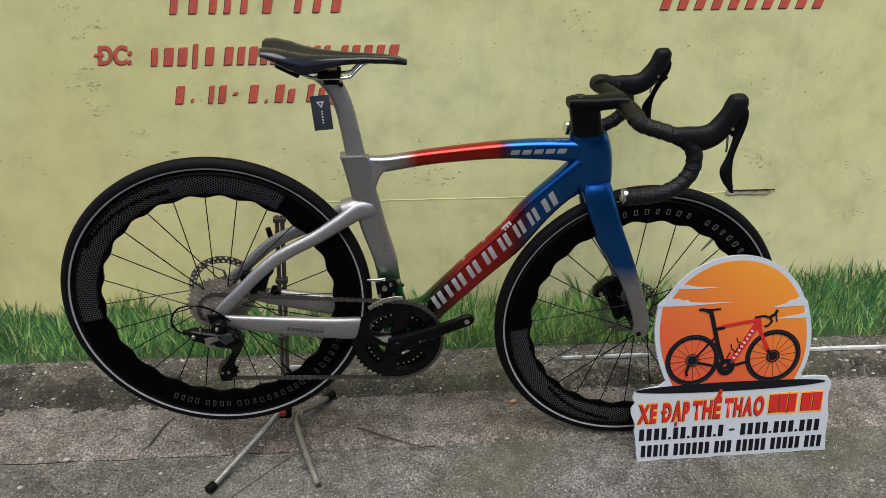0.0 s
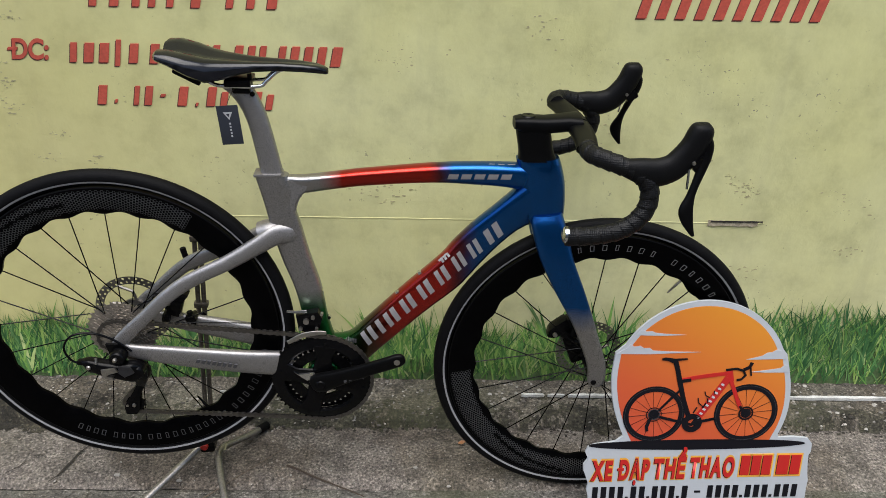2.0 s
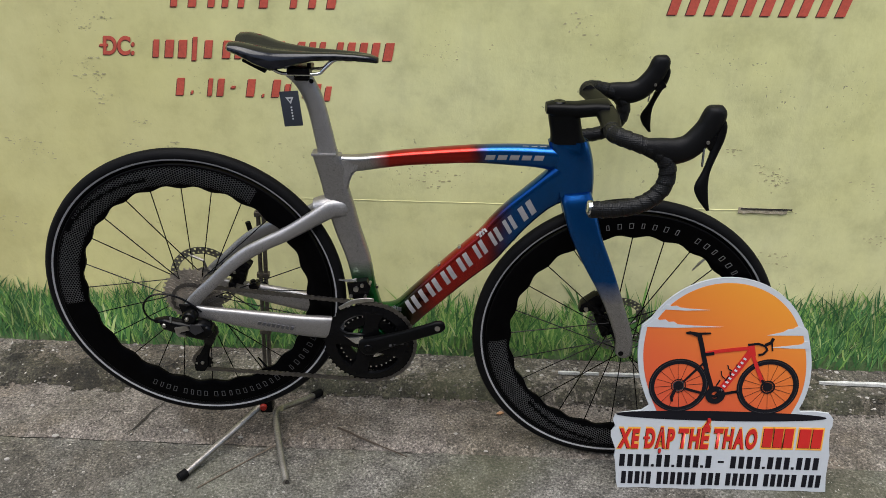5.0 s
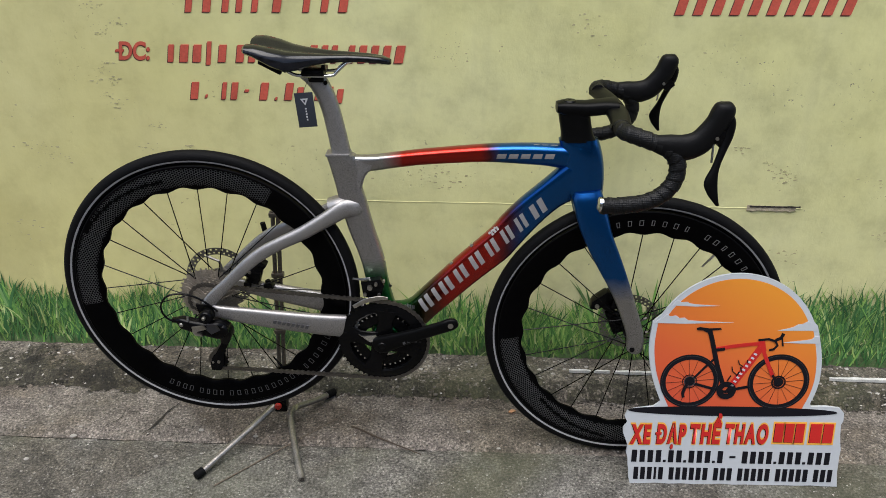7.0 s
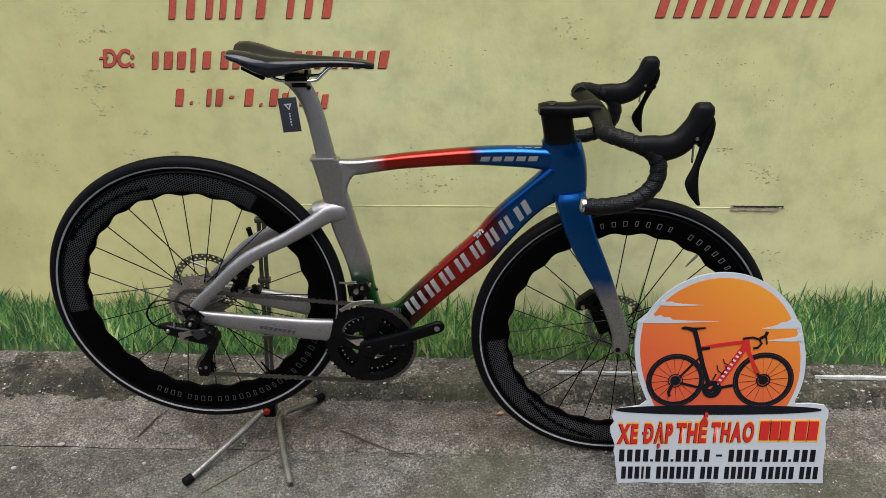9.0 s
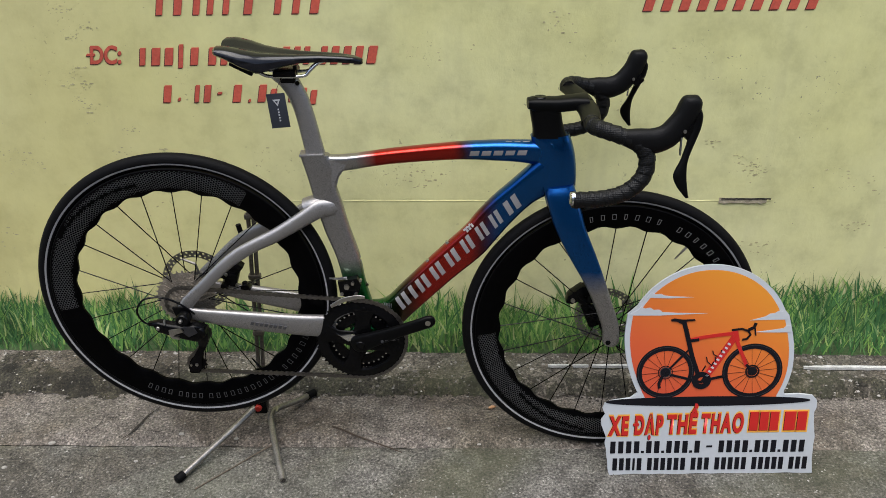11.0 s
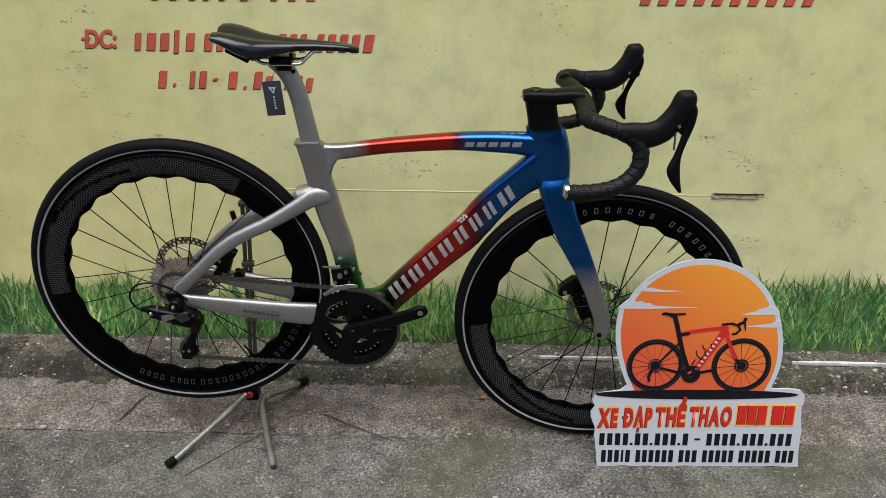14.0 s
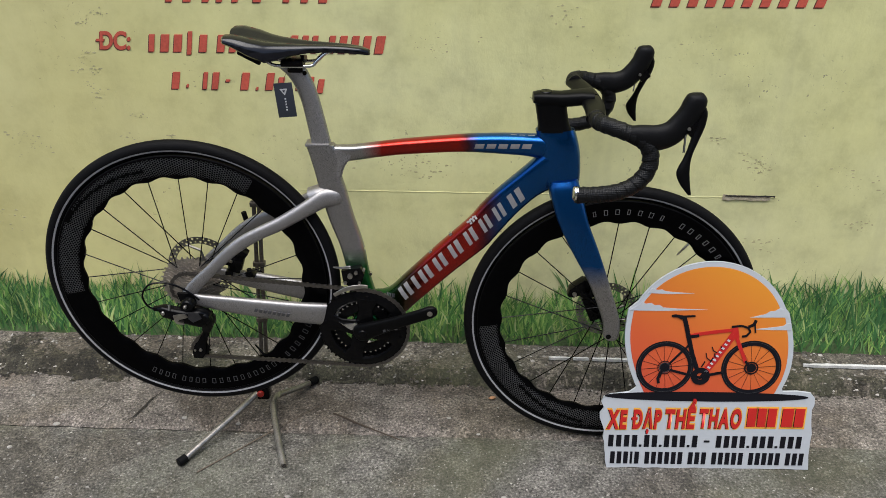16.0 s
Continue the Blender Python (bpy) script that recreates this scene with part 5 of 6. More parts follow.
length = sum((b - a).length for a, b in zip(pts, pts[1:]))
count = int(length / 0.0127)
count -= count % 2
bm = bmesh.new()
seg, acc = 0, 0.0
stations = []
for k in range(count + 1):
    want = length * k / count
    while seg < len(pts) - 2 and acc + (pts[seg + 1] - pts[seg]).length < want:
        acc += (pts[seg + 1] - pts[seg]).length
        seg += 1
    d = pts[seg + 1] - pts[seg]
    stations.append(pts[seg] + d * ((want - acc) / d.length))
for k, (a, b) in enumerate(zip(stations, stations[1:])):
    d = (b - a).normalized()
    up = Vector((-d.z, 0, d.x))
    for s in (-1, 1):
        y = s * (0.0030 if k % 2 else 0.0020)
        out = []
        for f, w in ((-0.25, 0.0028), (-0.1, 0.0042), (0.15, 0.0042), (0.5, 0.0028), (0.85, 0.0042), (1.1, 0.0042), (1.25, 0.0028)):
            out.append((a + (b - a) * f, w))
        top = [p + up * w for p, w in out]
        low = [p - up * w for p, w in out]
        prism([(p.x, p.z) for p in top + low[::-1]], a.y + y - 0.0005, a.y + y + 0.0005, bm)
    tube([a + Vector((0, -0.0032, 0)), a + Vector((0, 0.0032, 0))], 0.0032, 8, bm)
part("chain", bm, CHAINM, bike, "dull grey bicycle chain", smooth=False)

# rear mech
part("mech_hanger", prism([(-0.016, 0.462), (0.012, 0.462), (0.022, 0.444), (0.018, 0.428), (0.004, 0.424), (-0.010, 0.436)], -0.0800, -0.0735), PLASTIC, bike, smooth=False)
mech = part("rear_derailleur", smooth_tube([(-0.060, 0.436, -0.048, 0.408, 0.010, -0.092), (-0.045, 0.438, -0.036, 0.406, 0.013, -0.092), (-0.020, 0.432, -0.016, 0.398, 0.014, -0.092), (0.015, 0.426, 0.012, 0.388, 0.015, -0.090), (0.036, 0.424, 0.030, 0.380, 0.014, -0.086), (0.050, 0.414, 0.040, 0.380, 0.010, -0.082)], power=3.2, steps=3), PLASTIC, bike, "black rear derailleur")
part("pivot_knuckle", lathe([(0.0, -0.012), (0.013, -0.012), (0.016, -0.008), (0.016, 0.012), (0.0, 0.012)], 20, (0.008, -0.088, 0.438), closed=False), PLASTIC, mech)
part("link_plate", prism([(-0.022, 0.421), (0.006, 0.425), (0.010, 0.416), (-0.008, 0.411), (-0.014, 0.406), (-0.002, 0.402), (0.000, 0.397), (-0.016, 0.399), (-0.021, 0.406)], -0.1095, -0.1055), STEEL, mech, "bright metal link", smooth=False)
part("link_cover", prism([(0.012, 0.428), (0.034, 0.426), (0.040, 0.412), (0.020, 0.402), (0.010, 0.412)], -0.1075, -0.104), mat("grey_link", (0.05, 0.05, 0.055), 0.3, 0.7, 60, 0.2), mech, "dark grey metal cover", smooth=False)
for x, z, r in ((-0.046, 0.424, 0.0052), (0.006, 0.440, 0.0045)):
    part("mech_bolt", lathe([(0.0, -0.003), (r * 0.7, -0.003), (r, 0.0), (r, 0.004), (0.0, 0.004)], 14, (x, -0.104, z), closed=False), STEEL, mech)
for y in (-0.054, -0.040):
    part("cage_plate", smooth_tube([(0.018, 0.398, 0.044, 0.392, 0.0012, y), (0.022, 0.372, 0.046, 0.366, 0.0012, y), (0.020, 0.347, 0.036, 0.342, 0.0012, y), (0.004, 0.318, 0.022, 0.316, 0.0012, y), (-0.014, 0.288, 0.016, 0.282, 0.0012, y), (-0.014, 0.268, 0.008, 0.267, 0.0012, y)], power=3.2, steps=3), PLASTIC, mech)
part("lower_knuckle", lathe([(0.0, -0.012), (0.012, -0.012), (0.0155, -0.008), (0.0155, 0.014), (0.0, 0.014)], 20, (0.038, -0.084, 0.402), closed=False), PLASTIC, mech)
part("cable_anchor", box((-0.062, -0.092, 0.430), (0.016, 0.012, 0.010), bevel=0.003), PLASTIC, mech)
part("limit_screw", tube([(-0.030, -0.100, 0.444), (-0.030, -0.104, 0.432)], 0.0025, 8), STEEL, mech)
part("inner_link", box((-0.004, -0.082, 0.396), (0.060, 0.012, 0.010), bevel=0.003, rot=Matrix.Rotation(radians(14), 4, "Y")), PLASTIC, mech)
part("cage_bridge", tube([(-0.008, -0.056, 0.290), (-0.008, -0.038, 0.290)], 0.003, 8), STEEL, mech)
part("cage_arm", smooth_tube([(0.026, 0.410, 0.052, 0.400, 0.010, -0.074), (0.024, 0.380, 0.050, 0.374, 0.009, -0.068), (0.020, 0.352, 0.038, 0.346, 0.006, -0.060)], power=2.8), PLASTIC, mech)
for c in (G1, G2):
    part("jockey_wheel", turned(gear(0.023, 11, 0.003, -0.047, 0.006, 0.004), Matrix.Translation(c)), PLASTIC, mech)
    part("jockey_bolt", lathe([(0.0, -0.003), (0.0035, -0.003), (0.004, 0.0), (0.0, 0.0)], 12, (c.x, -0.0555, c.z), closed=False), STEEL, mech)
part("gear_cable", tube(spline([(0.030, -0.074, 0.442), (0.0, -0.080, 0.474), (-0.035, -0.088, 0.494), (-0.070, -0.094, 0.492), (-0.088, -0.096, 0.466), (-0.080, -0.096, 0.438), (-0.058, -0.094, 0.425)], 6), 0.0022, 8), PLASTIC, bike, "black gear cable loop")

# front mech
fm = part("front_derailleur", prism([(0.352, 0.500), (0.396, 0.508), (0.404, 0.492), (0.398, 0.470), (0.372, 0.458), (0.356, 0.466)], -0.040, -0.022), PLASTIC, bike, "black front derailleur with bright screws", smooth=False)
part("mech_arm", tube([(0.334, -0.036, 0.508), (0.352, -0.037, 0.5065), (0.374, -0.038, 0.509)], [0.0022, 0.003, 0.0035], 8), CHROME, fm)
part("guide_plate", smooth_tube([(0.332, 0.448, 0.336, 0.440, 0.0014, -0.053), (0.362, 0.466, 0.365, 0.455, 0.0014, -0.053), (0.395, 0.472, 0.397, 0.462, 0.0014, -0.053), (0.412, 0.470, 0.412, 0.462, 0.0014, -0.053)], power=3), STEEL, fm, "bright chain guide")
for x, z, r in ((0.372, 0.488, 0.006), (0.386, 0.497, 0.004), (0.360, 0.470, 0.004), (0.392, 0.470, 0.0035), (0.404, 0.505, 0.003)):
    part("mech_screw", lathe([(0.0, -0.004), (r, -0.004), (r, 0.004), (0.0, 0.004)], 10, (x, -0.042, z), closed=False), STEEL, fm)

# brake calipers on the far side
part("brake_caliper", box((0.088, 0.058, 0.470), (0.030, 0.026, 0.052), bevel=0.006, rot=Matrix.Rotation(radians(18), 4, "Y")), PLASTIC, bike, "black rear brake caliper body")
for x, z, sx, sz, a in ((0.104, 0.498, 0.026, 0.020, 40), (0.118, 0.440, 0.022, 0.016, -20), (0.066, 0.440, 0.016, 0.022, 10)):
    part("caliper_body", box((x, 0.052, z), (sx, 0.026, sz), bevel=0.004, rot=Matrix.Rotation(radians(a), 4, "Y")), PLASTIC, bike)
for x, z in ((0.078, 0.480), (0.100, 0.452)):
    part("caliper_bolt", lathe([(0.0, -0.003), (0.0035, -0.003), (0.004, 0.0), (0.0, 0.0)], 12, (x, 0.040, z), closed=False), STEEL, bike)
part("brake_caliper", box((0.072, 0.052, 0.478), (0.062, 0.024, 0.024), bevel=0.006, rot=Matrix.Rotation(radians(18), 4, "Y")), PLASTIC, bike, "black rear brake caliper")
cal = part("brake_caliper", turned(box((0.912, 0.050, 0.412), (0.046, 0.030, 0.030), bevel=0.008, rot=Matrix.Rotation(radians(-38), 4, "Y")), STEER), PLASTIC, bike, "black front brake caliper")
for x, z, sx, sz, a in ((0.936, 0.428, 0.034, 0.020, -20), (0.894, 0.398, 0.020, 0.022, 10), (0.926, 0.392, 0.030, 0.018, 30), (0.944, 0.404, 0.020, 0.034, 12)):
    part("caliper_body", turned(box((x, 0.050, z), (sx, 0.026, sz), bevel=0.005, rot=Matrix.Rotation(radians(a), 4, "Y")), STEER), PLASTIC, cal)
for k in range(4):
    part("cooling_fin", turned(box((0.946 + 0.004 * k, 0.044, 0.376 - 0.011 * k), (0.020, 0.022, 0.005), bevel=0.001, rot=Matrix.Rotation(radians(24), 4, "Y")), STEER), PLASTIC, cal)
part("caliper_mount", turned(box((0.944, 0.050, 0.350), (0.026, 0.020, 0.066), bevel=0.006, rot=Matrix.Rotation(radians(-22), 4, "Y")), STEER), PLASTIC, cal)
part("hose_bolt", turned(lathe([(0.0, -0.016), (0.005, -0.016), (0.0055, -0.012), (0.0, -0.012)], 12, (0.898, 0.046, 0.400), closed=False), STEER), STEEL, cal)

# ---- hang tag on the seat post ----
tag = thing("hang_tag", "dark blue-black card tag hanging by a string under the saddle", "tag", BIKE @ Matrix.Translation((0.258, -0.028, 0.93)))
card = box((0.000, 0, -0.036), (0.038, 0.0012, 0.072), bevel=0.0004)
part("card", turned(card, Matrix.Rotation(radians(-4), 4, "Y")), TAGM, tag)
tri = prism([(-0.008, -0.012), (0.008, -0.012), (0.001, -0.026)], -0.0014, -0.0009)
part("printed_mark", turned(tri, Matrix.Rotation(radians(-4), 4, "Y")), WHITEINK, tag, smooth=False)
hole = prism([(-0.003, -0.015), (0.003, -0.015), (0.0005, -0.021)], -0.0018, -0.0013)
part("printed_mark", turned(hole, Matrix.Rotation(radians(-4), 4, "Y")), TAGM, tag, smooth=False)
for k in range(5):
    part("printed_bar", turned(box((0.0008, -0.0011, -0.033 - 0.0058 * k), (0.0030, 0.0008, 0.0030)), Matrix.Rotation(radians(-4), 4, "Y")), WHITEINK, tag, smooth=False)
part("string", tube(spline([(0, 0, -0.004), (0.004, 0.004, 0.010), (0.014, 0.010, 0.026), (0.026, 0.014, 0.030)], 4), 0.0006, 6), TWIG, tag)

# ---- bicycle stand ----
ORG = Vector((0.135, 0.085, 0))
stand = thing("bicycle_stand", "folding steel bicycle stand with black rubber hooks and feet", "bicycle stand", Matrix.Translation(ORG))
at = lambda *p: Vector(p) - ORG
post = bmesh.new()
lean = Vector((0.034, 0.012, 0.555)).normalized()
for o in (-0.0062, 0.0062):
    tube([at(0.138 + o, 0.090, 0.052), at(0.172 + o, 0.102, 0.610)], 0.0052, 10, post)
part("post", post, POSTM, stand, "pair of dull steel uprights")
for z, w in ((0.60, 0.030), (0.44, 0.030), (0.28, 0.028), (0.10, 0.030)):
    f = (z - 0.052) / 0.558
    part("cross_plate", box(at(0.138 + 0.034 * f, 0.091 + 0.012 * f, z), (w, 0.016, 0.012), bevel=0.002), POSTM, stand)
for x, y, z, dz, inner in ((0.150, 0.074, 0.592, -0.046, 0.10), (0.151, 0.050, 0.452, -0.030, 0.095)):
    part("hook", tube(spline([at(x - 0.004, y, z), at(x, y, z - 0.022), at(x + 0.004, y + 0.002, z + dz), at(x + 0.010, inner - 0.006, z + dz - 0.006), at(x + 0.016, inner, z + dz - 0.002)], 5), 0.0062, 10), RUBBER, stand, "black rubber-sleeved hook")
part("hinge", box(at(0.136, 0.082, 0.066), (0.034, 0.036, 0.040), bevel=0.006), PLASTIC, stand, "black plastic hinge block")
part("hinge_cap", lathe([(0.0, -0.006), (0.007, -0.006), (0.009, -0.003), (0.009, 0.003), (0.0, 0.003)], 20, tuple(at(0.131, 0.062, 0.068)), closed=False), REDPLASTIC, stand, "red plastic cap")
part("leg", tube(spline([at(0.128, 0.078, 0.066), at(0.112, 0.060, 0.060), at(0.060, -0.005, 0.040), at(-0.026, -0.116, 0.0125)], 4), 0.0085, 12), STANDM, stand)
part("leg", tube(spline([at(0.220, -0.146, 0.0095), at(0.196, -0.070, 0.024), at(0.166, 0.036, 0.044), at(0.164, 0.070, 0.046), at(0.178, 0.095, 0.042), at(0.214, 0.140, 0.026), at(0.250, 0.188, 0.0125)], 5), 0.0082, 12), STANDM, stand, "bent steel tube leg")
part("leg", tube(spline([at(0.132, 0.094, 0.062), at(0.110, 0.115, 0.050), at(0.06, 0.16, 0.030), at(0.03, 0.185, 0.0125)], 4), 0.0085, 12), STANDM, stand)
for a, b in (((-0.026, -0.116, 0.0125), (-0.040, -0.134, 0.0115)), ((0.240, 0.175, 0.0165), (0.258, 0.199, 0.0115)), ((0.04, 0.176, 0.0155), (0.022, 0.192, 0.0118))):
    part("foot", tube([at(*a), at(*[p + (q - p) * 0.92 for p, q in zip(a, b)]), at(*b)], [0.0108, 0.0108, 0.0085], 14), RUBBER, stand, "black rubber foot")
# flat disc in the dirt colour stands in for shade in the hollow tube
part("mouth_shade", lathe([(0.0, 0.0), (0.0062, 0.0), (0.0062, 0.003), (0.0, 0.003)], 14, tuple(at(0.2203, -0.1468, 0.0095)), closed=False), DIRT, stand, "dark disc for the shade inside the leg's open end")
part("wing_bolt", tube([at(0.178, 0.074, 0.060), at(0.178, 0.052, 0.060)], 0.004, 8), STEEL, stand)

# ---- shop sign leaning on the front wheel ----
BASE = Vector((1.007, -0.158, 0.0))
sx = Vector((1, -0.037, 0)).normalized()
sz = Vector((0.0063, 0.17, 1)).normalized()
sy = sz.cross(sx)
SIGN = Matrix(((sx.x, sy.x, sz.x, BASE.x), (sx.y, sy.y, sz.y, BASE.y), (sx.z, sy.z, sz.z, BASE.z), (0, 0, 0, 1)))
sign = thing("shop_sign", "white die-cut board with orange sunset and bicycle, leaning on a wheel", "sign", SIGN)


def sun_shape(inset):
    """The die-cut sun: a broad lower body, a step at the cloud on each side and a rounder top."""
    low = [(0.068, 0.205), (0.050, 0.245), (0.032, 0.300), (0.024, 0.360), (0.028, 0.419)]
    high = [(0.394, 0.413), (0.406, 0.370), (0.414, 0.330), (0.416, 0.285), (0.410, 0.245), (0.396, 0.205)]
    cx, cz, r = 0.213, 0.3476, 0.1874 - inset
    left = [(x + inset, z) for x, z in spline(low, 5)]
    right = [(x - inset, z) for x, z in spline(high, 5)]
    arc = [(cx + r * math.cos(deg(a)), cz + r * math.sin(deg(a))) for a in np.linspace(151, 24, 60)]
    return (left + arc + right)[::-1]


random.seed(8)
wob = lambda: random.uniform(-0.0025, 0.0025)
edge = [(0.004, 0.0)] + [(0.004 + 0.488 * k / 16 , wob() * 0.5 + (0.002 if k % 16 else 0)) for k in range(1, 16)] + [(0.494, 0.001)]
edge += [(0.493 - 0.0015 * k + wob(), 0.02 * k + 0.02) for k in range(7)] + [(0.480, 0.166), (0.484, 0.176), (0.483, 0.196), (0.472, 0.209), (0.44, 0.213)]
edge += [(0.405, 0.212)] + [(x, z) for x, z in sun_shape(0.0) if z > 0.214] + [(0.045, 0.207), (0.0, 0.200), (-0.014, 0.194), (-0.019, 0.180), (-0.012, 0.164), (-0.021, 0.150), (-0.020, 0.135)] + [(-0.012 + 0.002 * k + wob(), 0.118 - 0.0165 * k) for k in range(7)]
board = prism(edge, 0.0, 0.006)
part("board", board, BOARD, sign, "white die-cut board", smooth=False)
part("sun", prism(sun_shape(0.012), -0.0006, 0.001), ORANGE_INK, sign, "orange sunset disc", smooth=False)
el = [(0.227 + 0.240 * math.cos(2 * math.pi * k / 48), 0.1975 + 0.0125 * math.sin(2 * math.pi * k / 48)) for k in range(48)]
part("shadow_ellipse", prism(el, -0.0012, 0.001), BLACKINK, sign, "black ellipse", smooth=False)
for pts in (((0.031, 0.4165), (0.10, 0.4155), (0.208, 0.4195), (0.14, 0.4215), (0.106, 0.424), (0.098, 0.430), (0.086, 0.4295), (0.078, 0.435), (0.066, 0.433), (0.057, 0.438), (0.052, 0.431), (0.034, 0.420)),
            ((0.069, 0.459), (0.12, 0.457), (0.174, 0.459), (0.125, 0.462), (0.108, 0.464), (0.100, 0.468), (0.088, 0.467), (0.080, 0.471), (0.075, 0.469)),
            ((0.306, 0.401), (0.35, 0.4015), (0.393, 0.402), (0.390, 0.412), (0.381, 0.420), (0.370, 0.424), (0.360, 0.418), (0.350, 0.417), (0.340, 0.410), (0.325, 0.406)),
            ((0.318, 0.372), (0.36, 0.3705), (0.403, 0.3705), (0.400, 0.387), (0.391, 0.388), (0.384, 0.381), (0.372, 0.379), (0.35, 0.376))):
    part("cloud", prism(pts, -0.0012, 0.001), BOARD, sign, "white printed cloud", smooth=False)


ART = 0.004  # the printed bicycle sits a little off the disc's middle


def stroke(pts, w, ink, y=-0.0018, name="printed_line"):
    """A flat printed line of width w through points."""
    p = [Vector((a + ART, 0, b)) for a, b in pts]
    left, right = [], []
    for i, q in enumerate(p):
        d = (p[min(i + 1, len(p) - 1)] - p[max(i - 1, 0)]).normalized()
        u = Vector((-d.z, 0, d.x)) * w / 2
        left.append((q.x + u.x, q.z + u.z))
        right.append((q.x - u.x, q.z - u.z))
    part(name, prism(left + right[::-1], y, y + 0.0008), ink, sign, smooth=False)


def printed_ring(c, r0, r1, ink, y, name="printed_ring"):
    bm = lathe([(r0, y), (r1, y), (r1, y + 0.0008), (r0, y + 0.0008)], 48, (c[0] + ART, 0, c[1]))
    part(name, bm, ink, sign, smooth=False)


RW, FW, BB = (0.118, 0.2735), (0.319, 0.274), (0.203, 0.252)
for c, r in ((RW, 0.0670), (FW, 0.0695)):
    printed_ring(c, r - 0.0125, r, BLACKINK, -0.0018)
    printed_ring(c, r - 0.0042, r - 0.0036, DIMINK, -0.0020)
    printed_ring(c, 0.0, 0.011, BLACKINK, -0.0020)
    for k in range(16):
        a = 2 * math.pi * k / 16 + 0.1
        stroke([(c[0] + 0.009 * math.cos(a), c[1] + 0.009 * math.sin(a)), (c[0] + (r - 0.007) * math.cos(a), c[1] + (r - 0.007) * math.sin(a))], 0.0006, BLACKINK, -0.0014)
stroke([(0.166, 0.354), (0.20, 0.361), (0.235, 0.366), (0.270, 0.370)], 0.0085, REDINK, -0.0022)
stroke([(0.166, 0.352), (0.19, 0.3555)], 0.0075, BLACKINK, -0.0026)
stroke([(0.272, 0.363), (0.245, 0.315), (0.215, 0.266)], 0.0160, REDINK, -0.0022)
stroke([(0.218, 0.266), (0.205, 0.247)], 0.012, BLACKINK, -0.0026)
stroke([(0.270, 0.378), (0.277, 0.350)], 0.0125, REDINK, -0.0024)
stroke([(0.277, 0.350), (0.291, 0.318), (0.305, 0.287)], 0.0085, REDINK, -0.0024)
stroke([(0.303, 0.292), (0.321, 0.268)], 0.006, BLACKINK, -0.0026)
stroke([(0.152, 0.400), (0.160, 0.375), (0.166, 0.352), (0.178, 0.310), (0.196, 0.262)], 0.0105, BLACKINK, -0.0024)
stroke([(0.117, 0.271), (0.168, 0.330)], 0.0048, BLACKINK, -0.0024)
stroke([(0.117, 0.271), (0.205, 0.247)], 0.0060, BLACKINK, -0.0024)
part("printed_saddle", prism([(0.122 + ART, 0.406), (0.130 + ART, 0.4085), (0.150 + ART, 0.4055), (0.176 + ART, 0.4065), (0.178 + ART, 0.4030), (0.158 + ART, 0.4005), (0.146 + ART, 0.3955), (0.136 + ART, 0.4005), (0.123 + ART, 0.4020)], -0.0030, -0.0022), BLACKINK, sign, smooth=False)
for dx in (0.0, 0.013):
    stroke([(0.222 + dx, 0.292 + 1.6 * dx), (0.213 + dx, 0.300 + 1.4 * dx), (0.210 + dx, 0.312 + 1.2 * dx)], 0.0022, BLACKINK, -0.0028)
    stroke([(0.232 + dx, 0.300 + 1.6 * dx), (0.230 + dx, 0.311 + 1.4 * dx)], 0.0026, BLACKINK, -0.0028)
for r in (0.017, 0.013):
    printed_ring(RW, r - 0.0016, r, DIMINK if r < 0.015 else BLACKINK, -0.0026)
printed_ring(FW, 0.013, 0.0165, BLACKINK, -0.0024)
stroke([(0.240, 0.262), (0.256, 0.260)], 0.004, BLACKINK, -0.0034)
stroke([(0.262, 0.378), (0.285, 0.381), (0.300, 0.376), (0.306, 0.366), (0.298, 0.356), (0.288, 0.354)], 0.0052, BLACKINK, -0.0028)
stroke([(0.300, 0.378), (0.312, 0.384), (0.316, 0.395)], 0.0075, BLACKINK, -0.0028)
stroke([(0.314, 0.385), (0.318, 0.364)], 0.0032, BLACKINK, -0.0028)
for c, r in ((BB, 0.0220),):
    printed_ring(c, 0.009, r, BLACKINK, -0.0030)
stroke([BB, (0.250, 0.262)], 0.0065, BLACKINK, -0.0034)
stroke([(0.112, 0.266), (0.104, 0.245), (0.107, 0.233)], 0.0065, BLACKINK, -0.0028)
stroke([(0.228, 0.300), (0.222, 0.288)], 0.003, BLACKINK, -0.0028)
stroke([(0.210, 0.290), (0.203, 0.276)], 0.003, BLACKINK, -0.0028)
for k in range(9):
    f = k / 9
    x, z = 0.2145 + 0.050 * f, 0.266 + 0.088 * f
    stroke([(x - 0.0028, z + 0.0010), (x + 0.0032, z - 0.0026)], 0.0045, BOARD, -0.0030, "mark_bar")


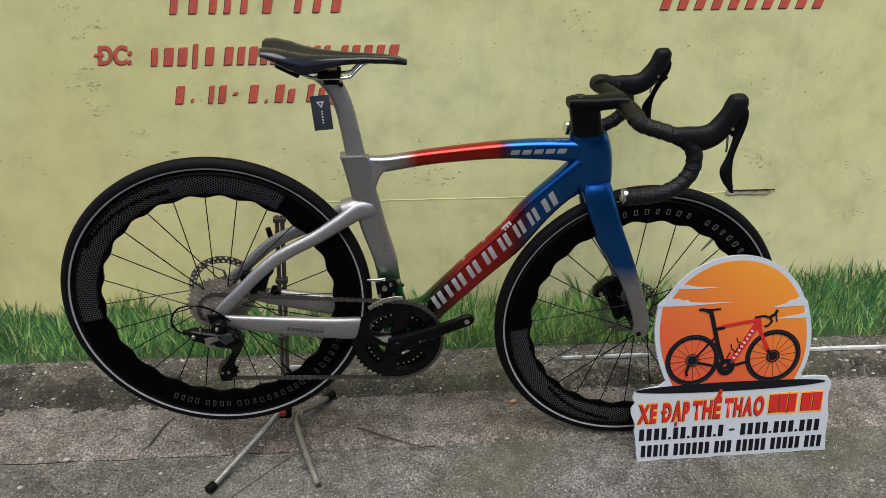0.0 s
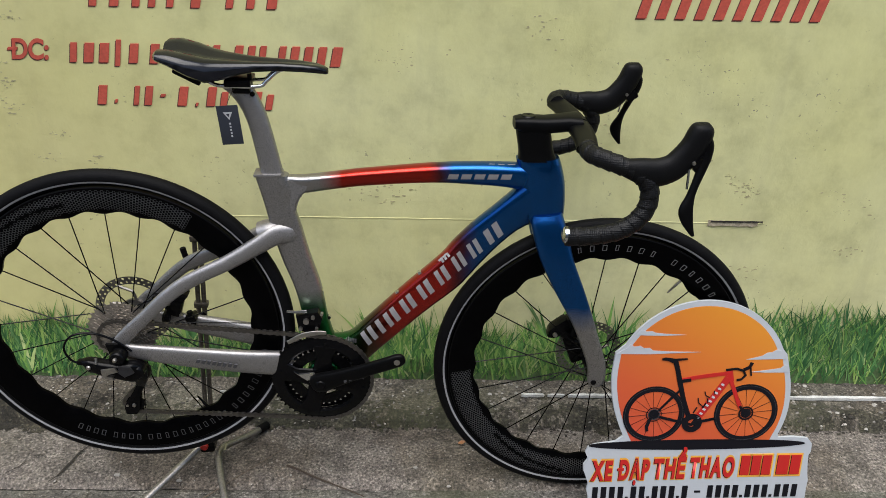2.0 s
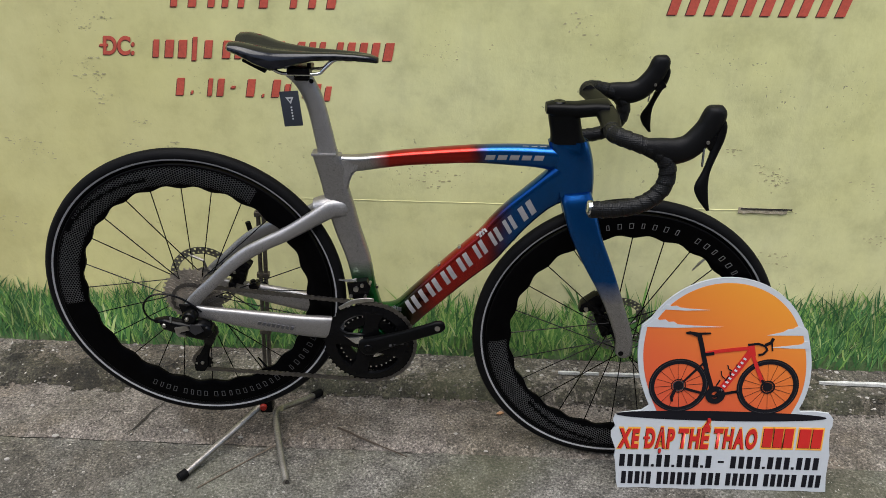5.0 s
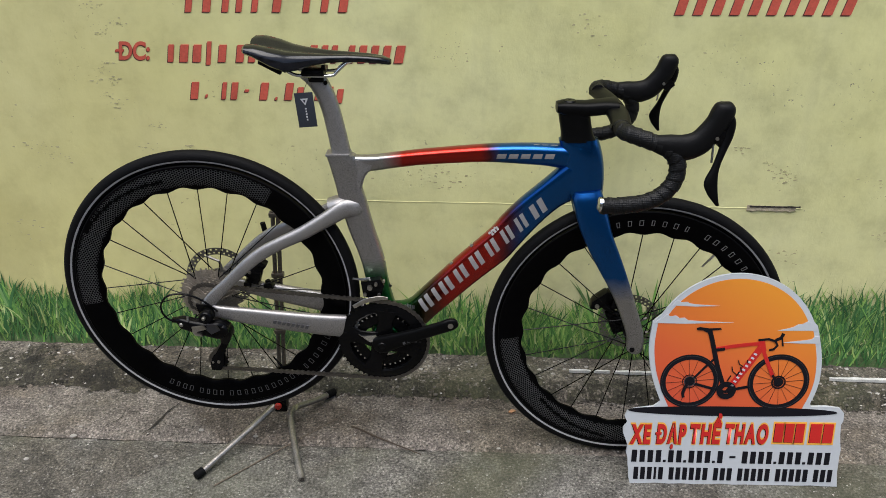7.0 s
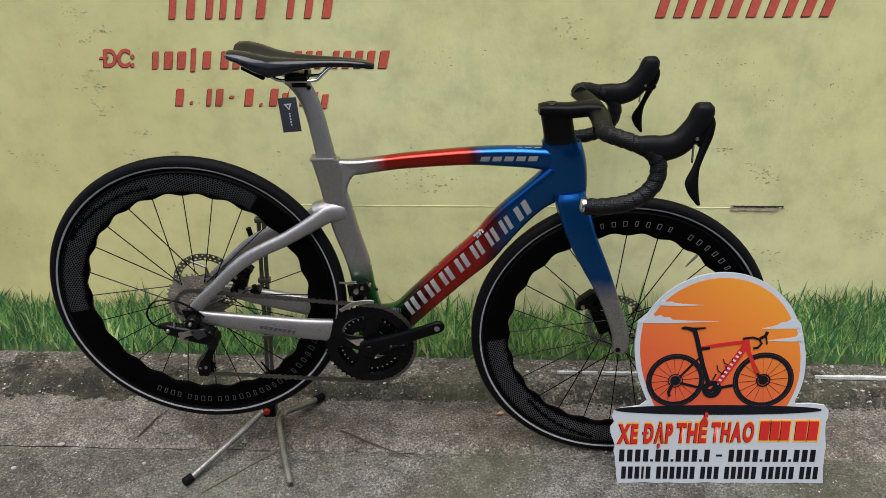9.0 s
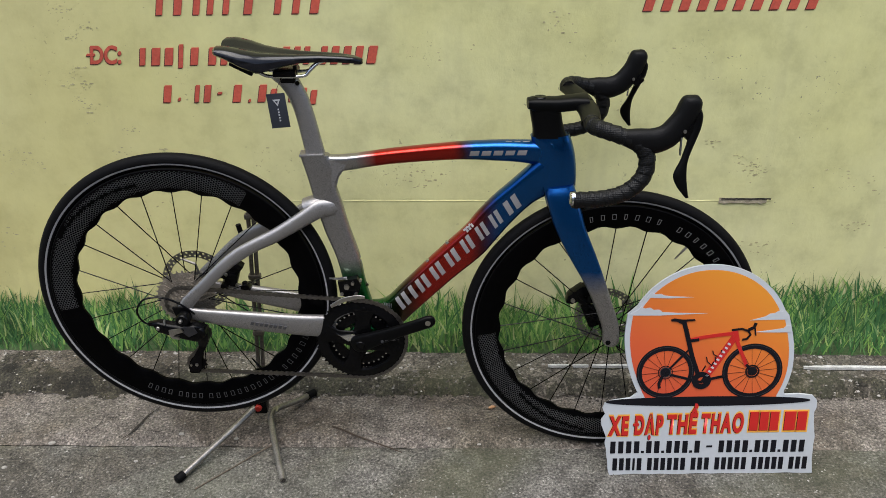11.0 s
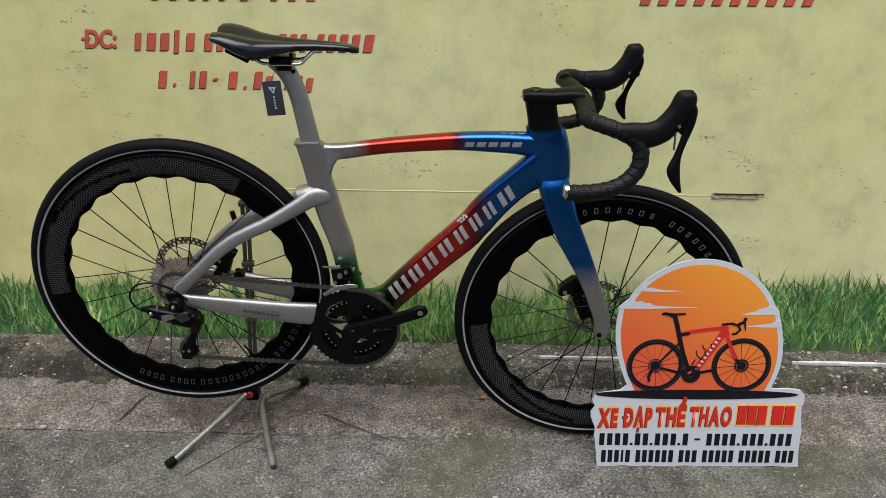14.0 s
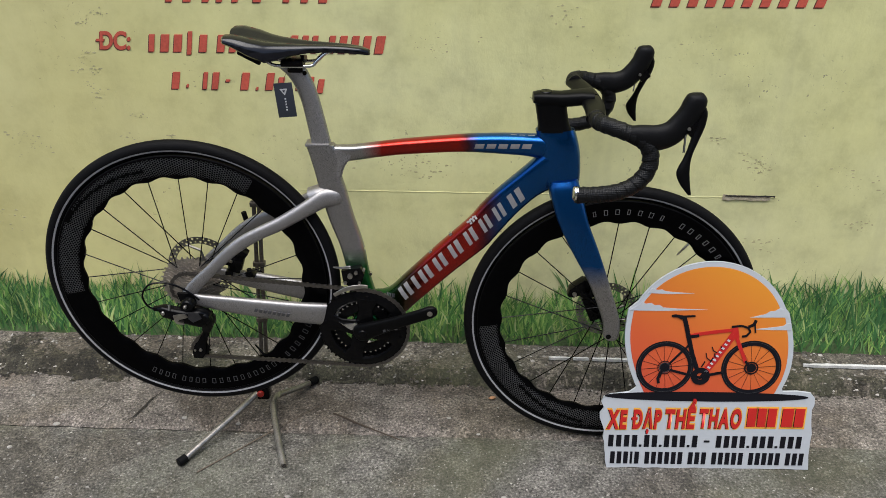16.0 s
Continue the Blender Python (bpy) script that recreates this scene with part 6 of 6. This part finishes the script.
def word(body, x0, x1, z0, z1, ink, y, grow=0.0):
    """A word of the sign, its letters set one by one, narrow and heavy, inside its box."""
    glyphs = []
    for ch in body:
        ch = "D" if ch == "Đ" else ch
        bm = text_mesh(ch, Matrix.Identity(4), 0.0)
        lo, hi = min(v.co.x for v in bm.verts), max(v.co.x for v in bm.verts)
        bm.free()
        glyphs.append((ch, lo, hi))
    gap = 0.21
    k = (x1 - x0) / (sum(hi - lo for _, lo, hi in glyphs) + gap * (len(glyphs) - 1))
    h, pen = (z1 - z0) / text_cap, x0
    for ch, lo, hi in glyphs:
        bm = text_mesh(ch, Matrix.Identity(4), 0.0, grow)
        part("letter", turned(bm, Matrix(((k, 0.0015, 0, pen - lo * k), (0, 0, 0, y), (0, h, 0, z0), (0, 0, 0, 1)))), ink, sign, smooth=False)
        if body[0] == "Đ" and ch == "D":
            part("letter_stroke", prism([(pen - 0.16 * k, z0 + 0.46 * (z1 - z0)), (pen + 0.30 * k, z0 + 0.46 * (z1 - z0)), (pen + 0.30 * k, z0 + 0.60 * (z1 - z0)), (pen - 0.16 * k, z0 + 0.60 * (z1 - z0))], y - 0.0002, y + 0.0003), ink, sign, smooth=False)
        pen += (hi - lo + gap) * k


probe = text_mesh("H", Matrix.Identity(4), 0.0)
text_cap = max(v.co.y for v in probe.verts)
probe.free()
for body, a, b in (("XE", 0.000, 0.042), ("ĐẠP", 0.060, 0.124), ("THỂ", 0.136, 0.204), ("THAO", 0.217, 0.314)):
    f = 0.010 * a / 0.47
    word(body, a, b, 0.112 + f, 0.158 + f, YELLOWINK, -0.0008, 0.10)
    word(body, a - 0.0012, b - 0.0012, 0.1108 + f, 0.1565 + f, BLACKINK, -0.0014, 0.05)
    word(body, a, b, 0.112 + f, 0.158 + f, REDINK, -0.0020, 0.045)


def sign_bars(chars, z0, z1, ink, y=-0.0010):
    for a, b in chars:
        part("letter_bar", prism([(a, z0), (b, z0), (b, z1), (a, z1)], y, y + 0.0014), ink, sign, smooth=False)


name_bars = [(0.330, 0.350), (0.354, 0.374), (0.378, 0.398), (0.412, 0.438), (0.442, 0.464)]
sign_bars([(a - 0.004, b + 0.004) for a, b in name_bars], 0.113, 0.172, YELLOWINK, -0.0008)
sign_bars([(a - 0.0012, b - 0.0006) for a, b in name_bars], 0.1180, 0.1665, BLACKINK, -0.0014)
sign_bars(name_bars, 0.1190, 0.1680, REDINK, -0.0020)
pos, chars = 0.0, []
for ch in "dddd.dd.ddd.d - dddd.ddd.ddd":
    w = {"d": 0.0168, ".": 0.0090, " ": 0.010, "-": 0.014}[ch]
    chars.append((ch, pos, pos + w))
    pos += w
k = 0.470 / pos
sign_bars([(a * k + 0.0034, b * k - 0.0034) for ch, a, b in chars if ch == "d"], 0.060, 0.092, BLACKINK)
sign_bars([(a * k + 0.0018, b * k - 0.0018) for ch, a, b in chars if ch == "."], 0.060, 0.066, BLACKINK)
sign_bars([(a * k + 0.001, b * k - 0.001) for ch, a, b in chars if ch == "-"], 0.074, 0.079, BLACKINK)
pos, chars = 0.0, []
for ch in "ddd/d dddddd ddd ddddd ddddd ddd":
    w = {"d": 0.0150, "/": 0.010, " ": 0.0085}[ch]
    chars.append((ch, pos, pos + w))
    pos += w
k = 0.472 / pos
sign_bars([(a * k + 0.0108, b * k + 0.0056) for ch, a, b in chars if ch in "d/"], 0.013, 0.046, BLACKINK)
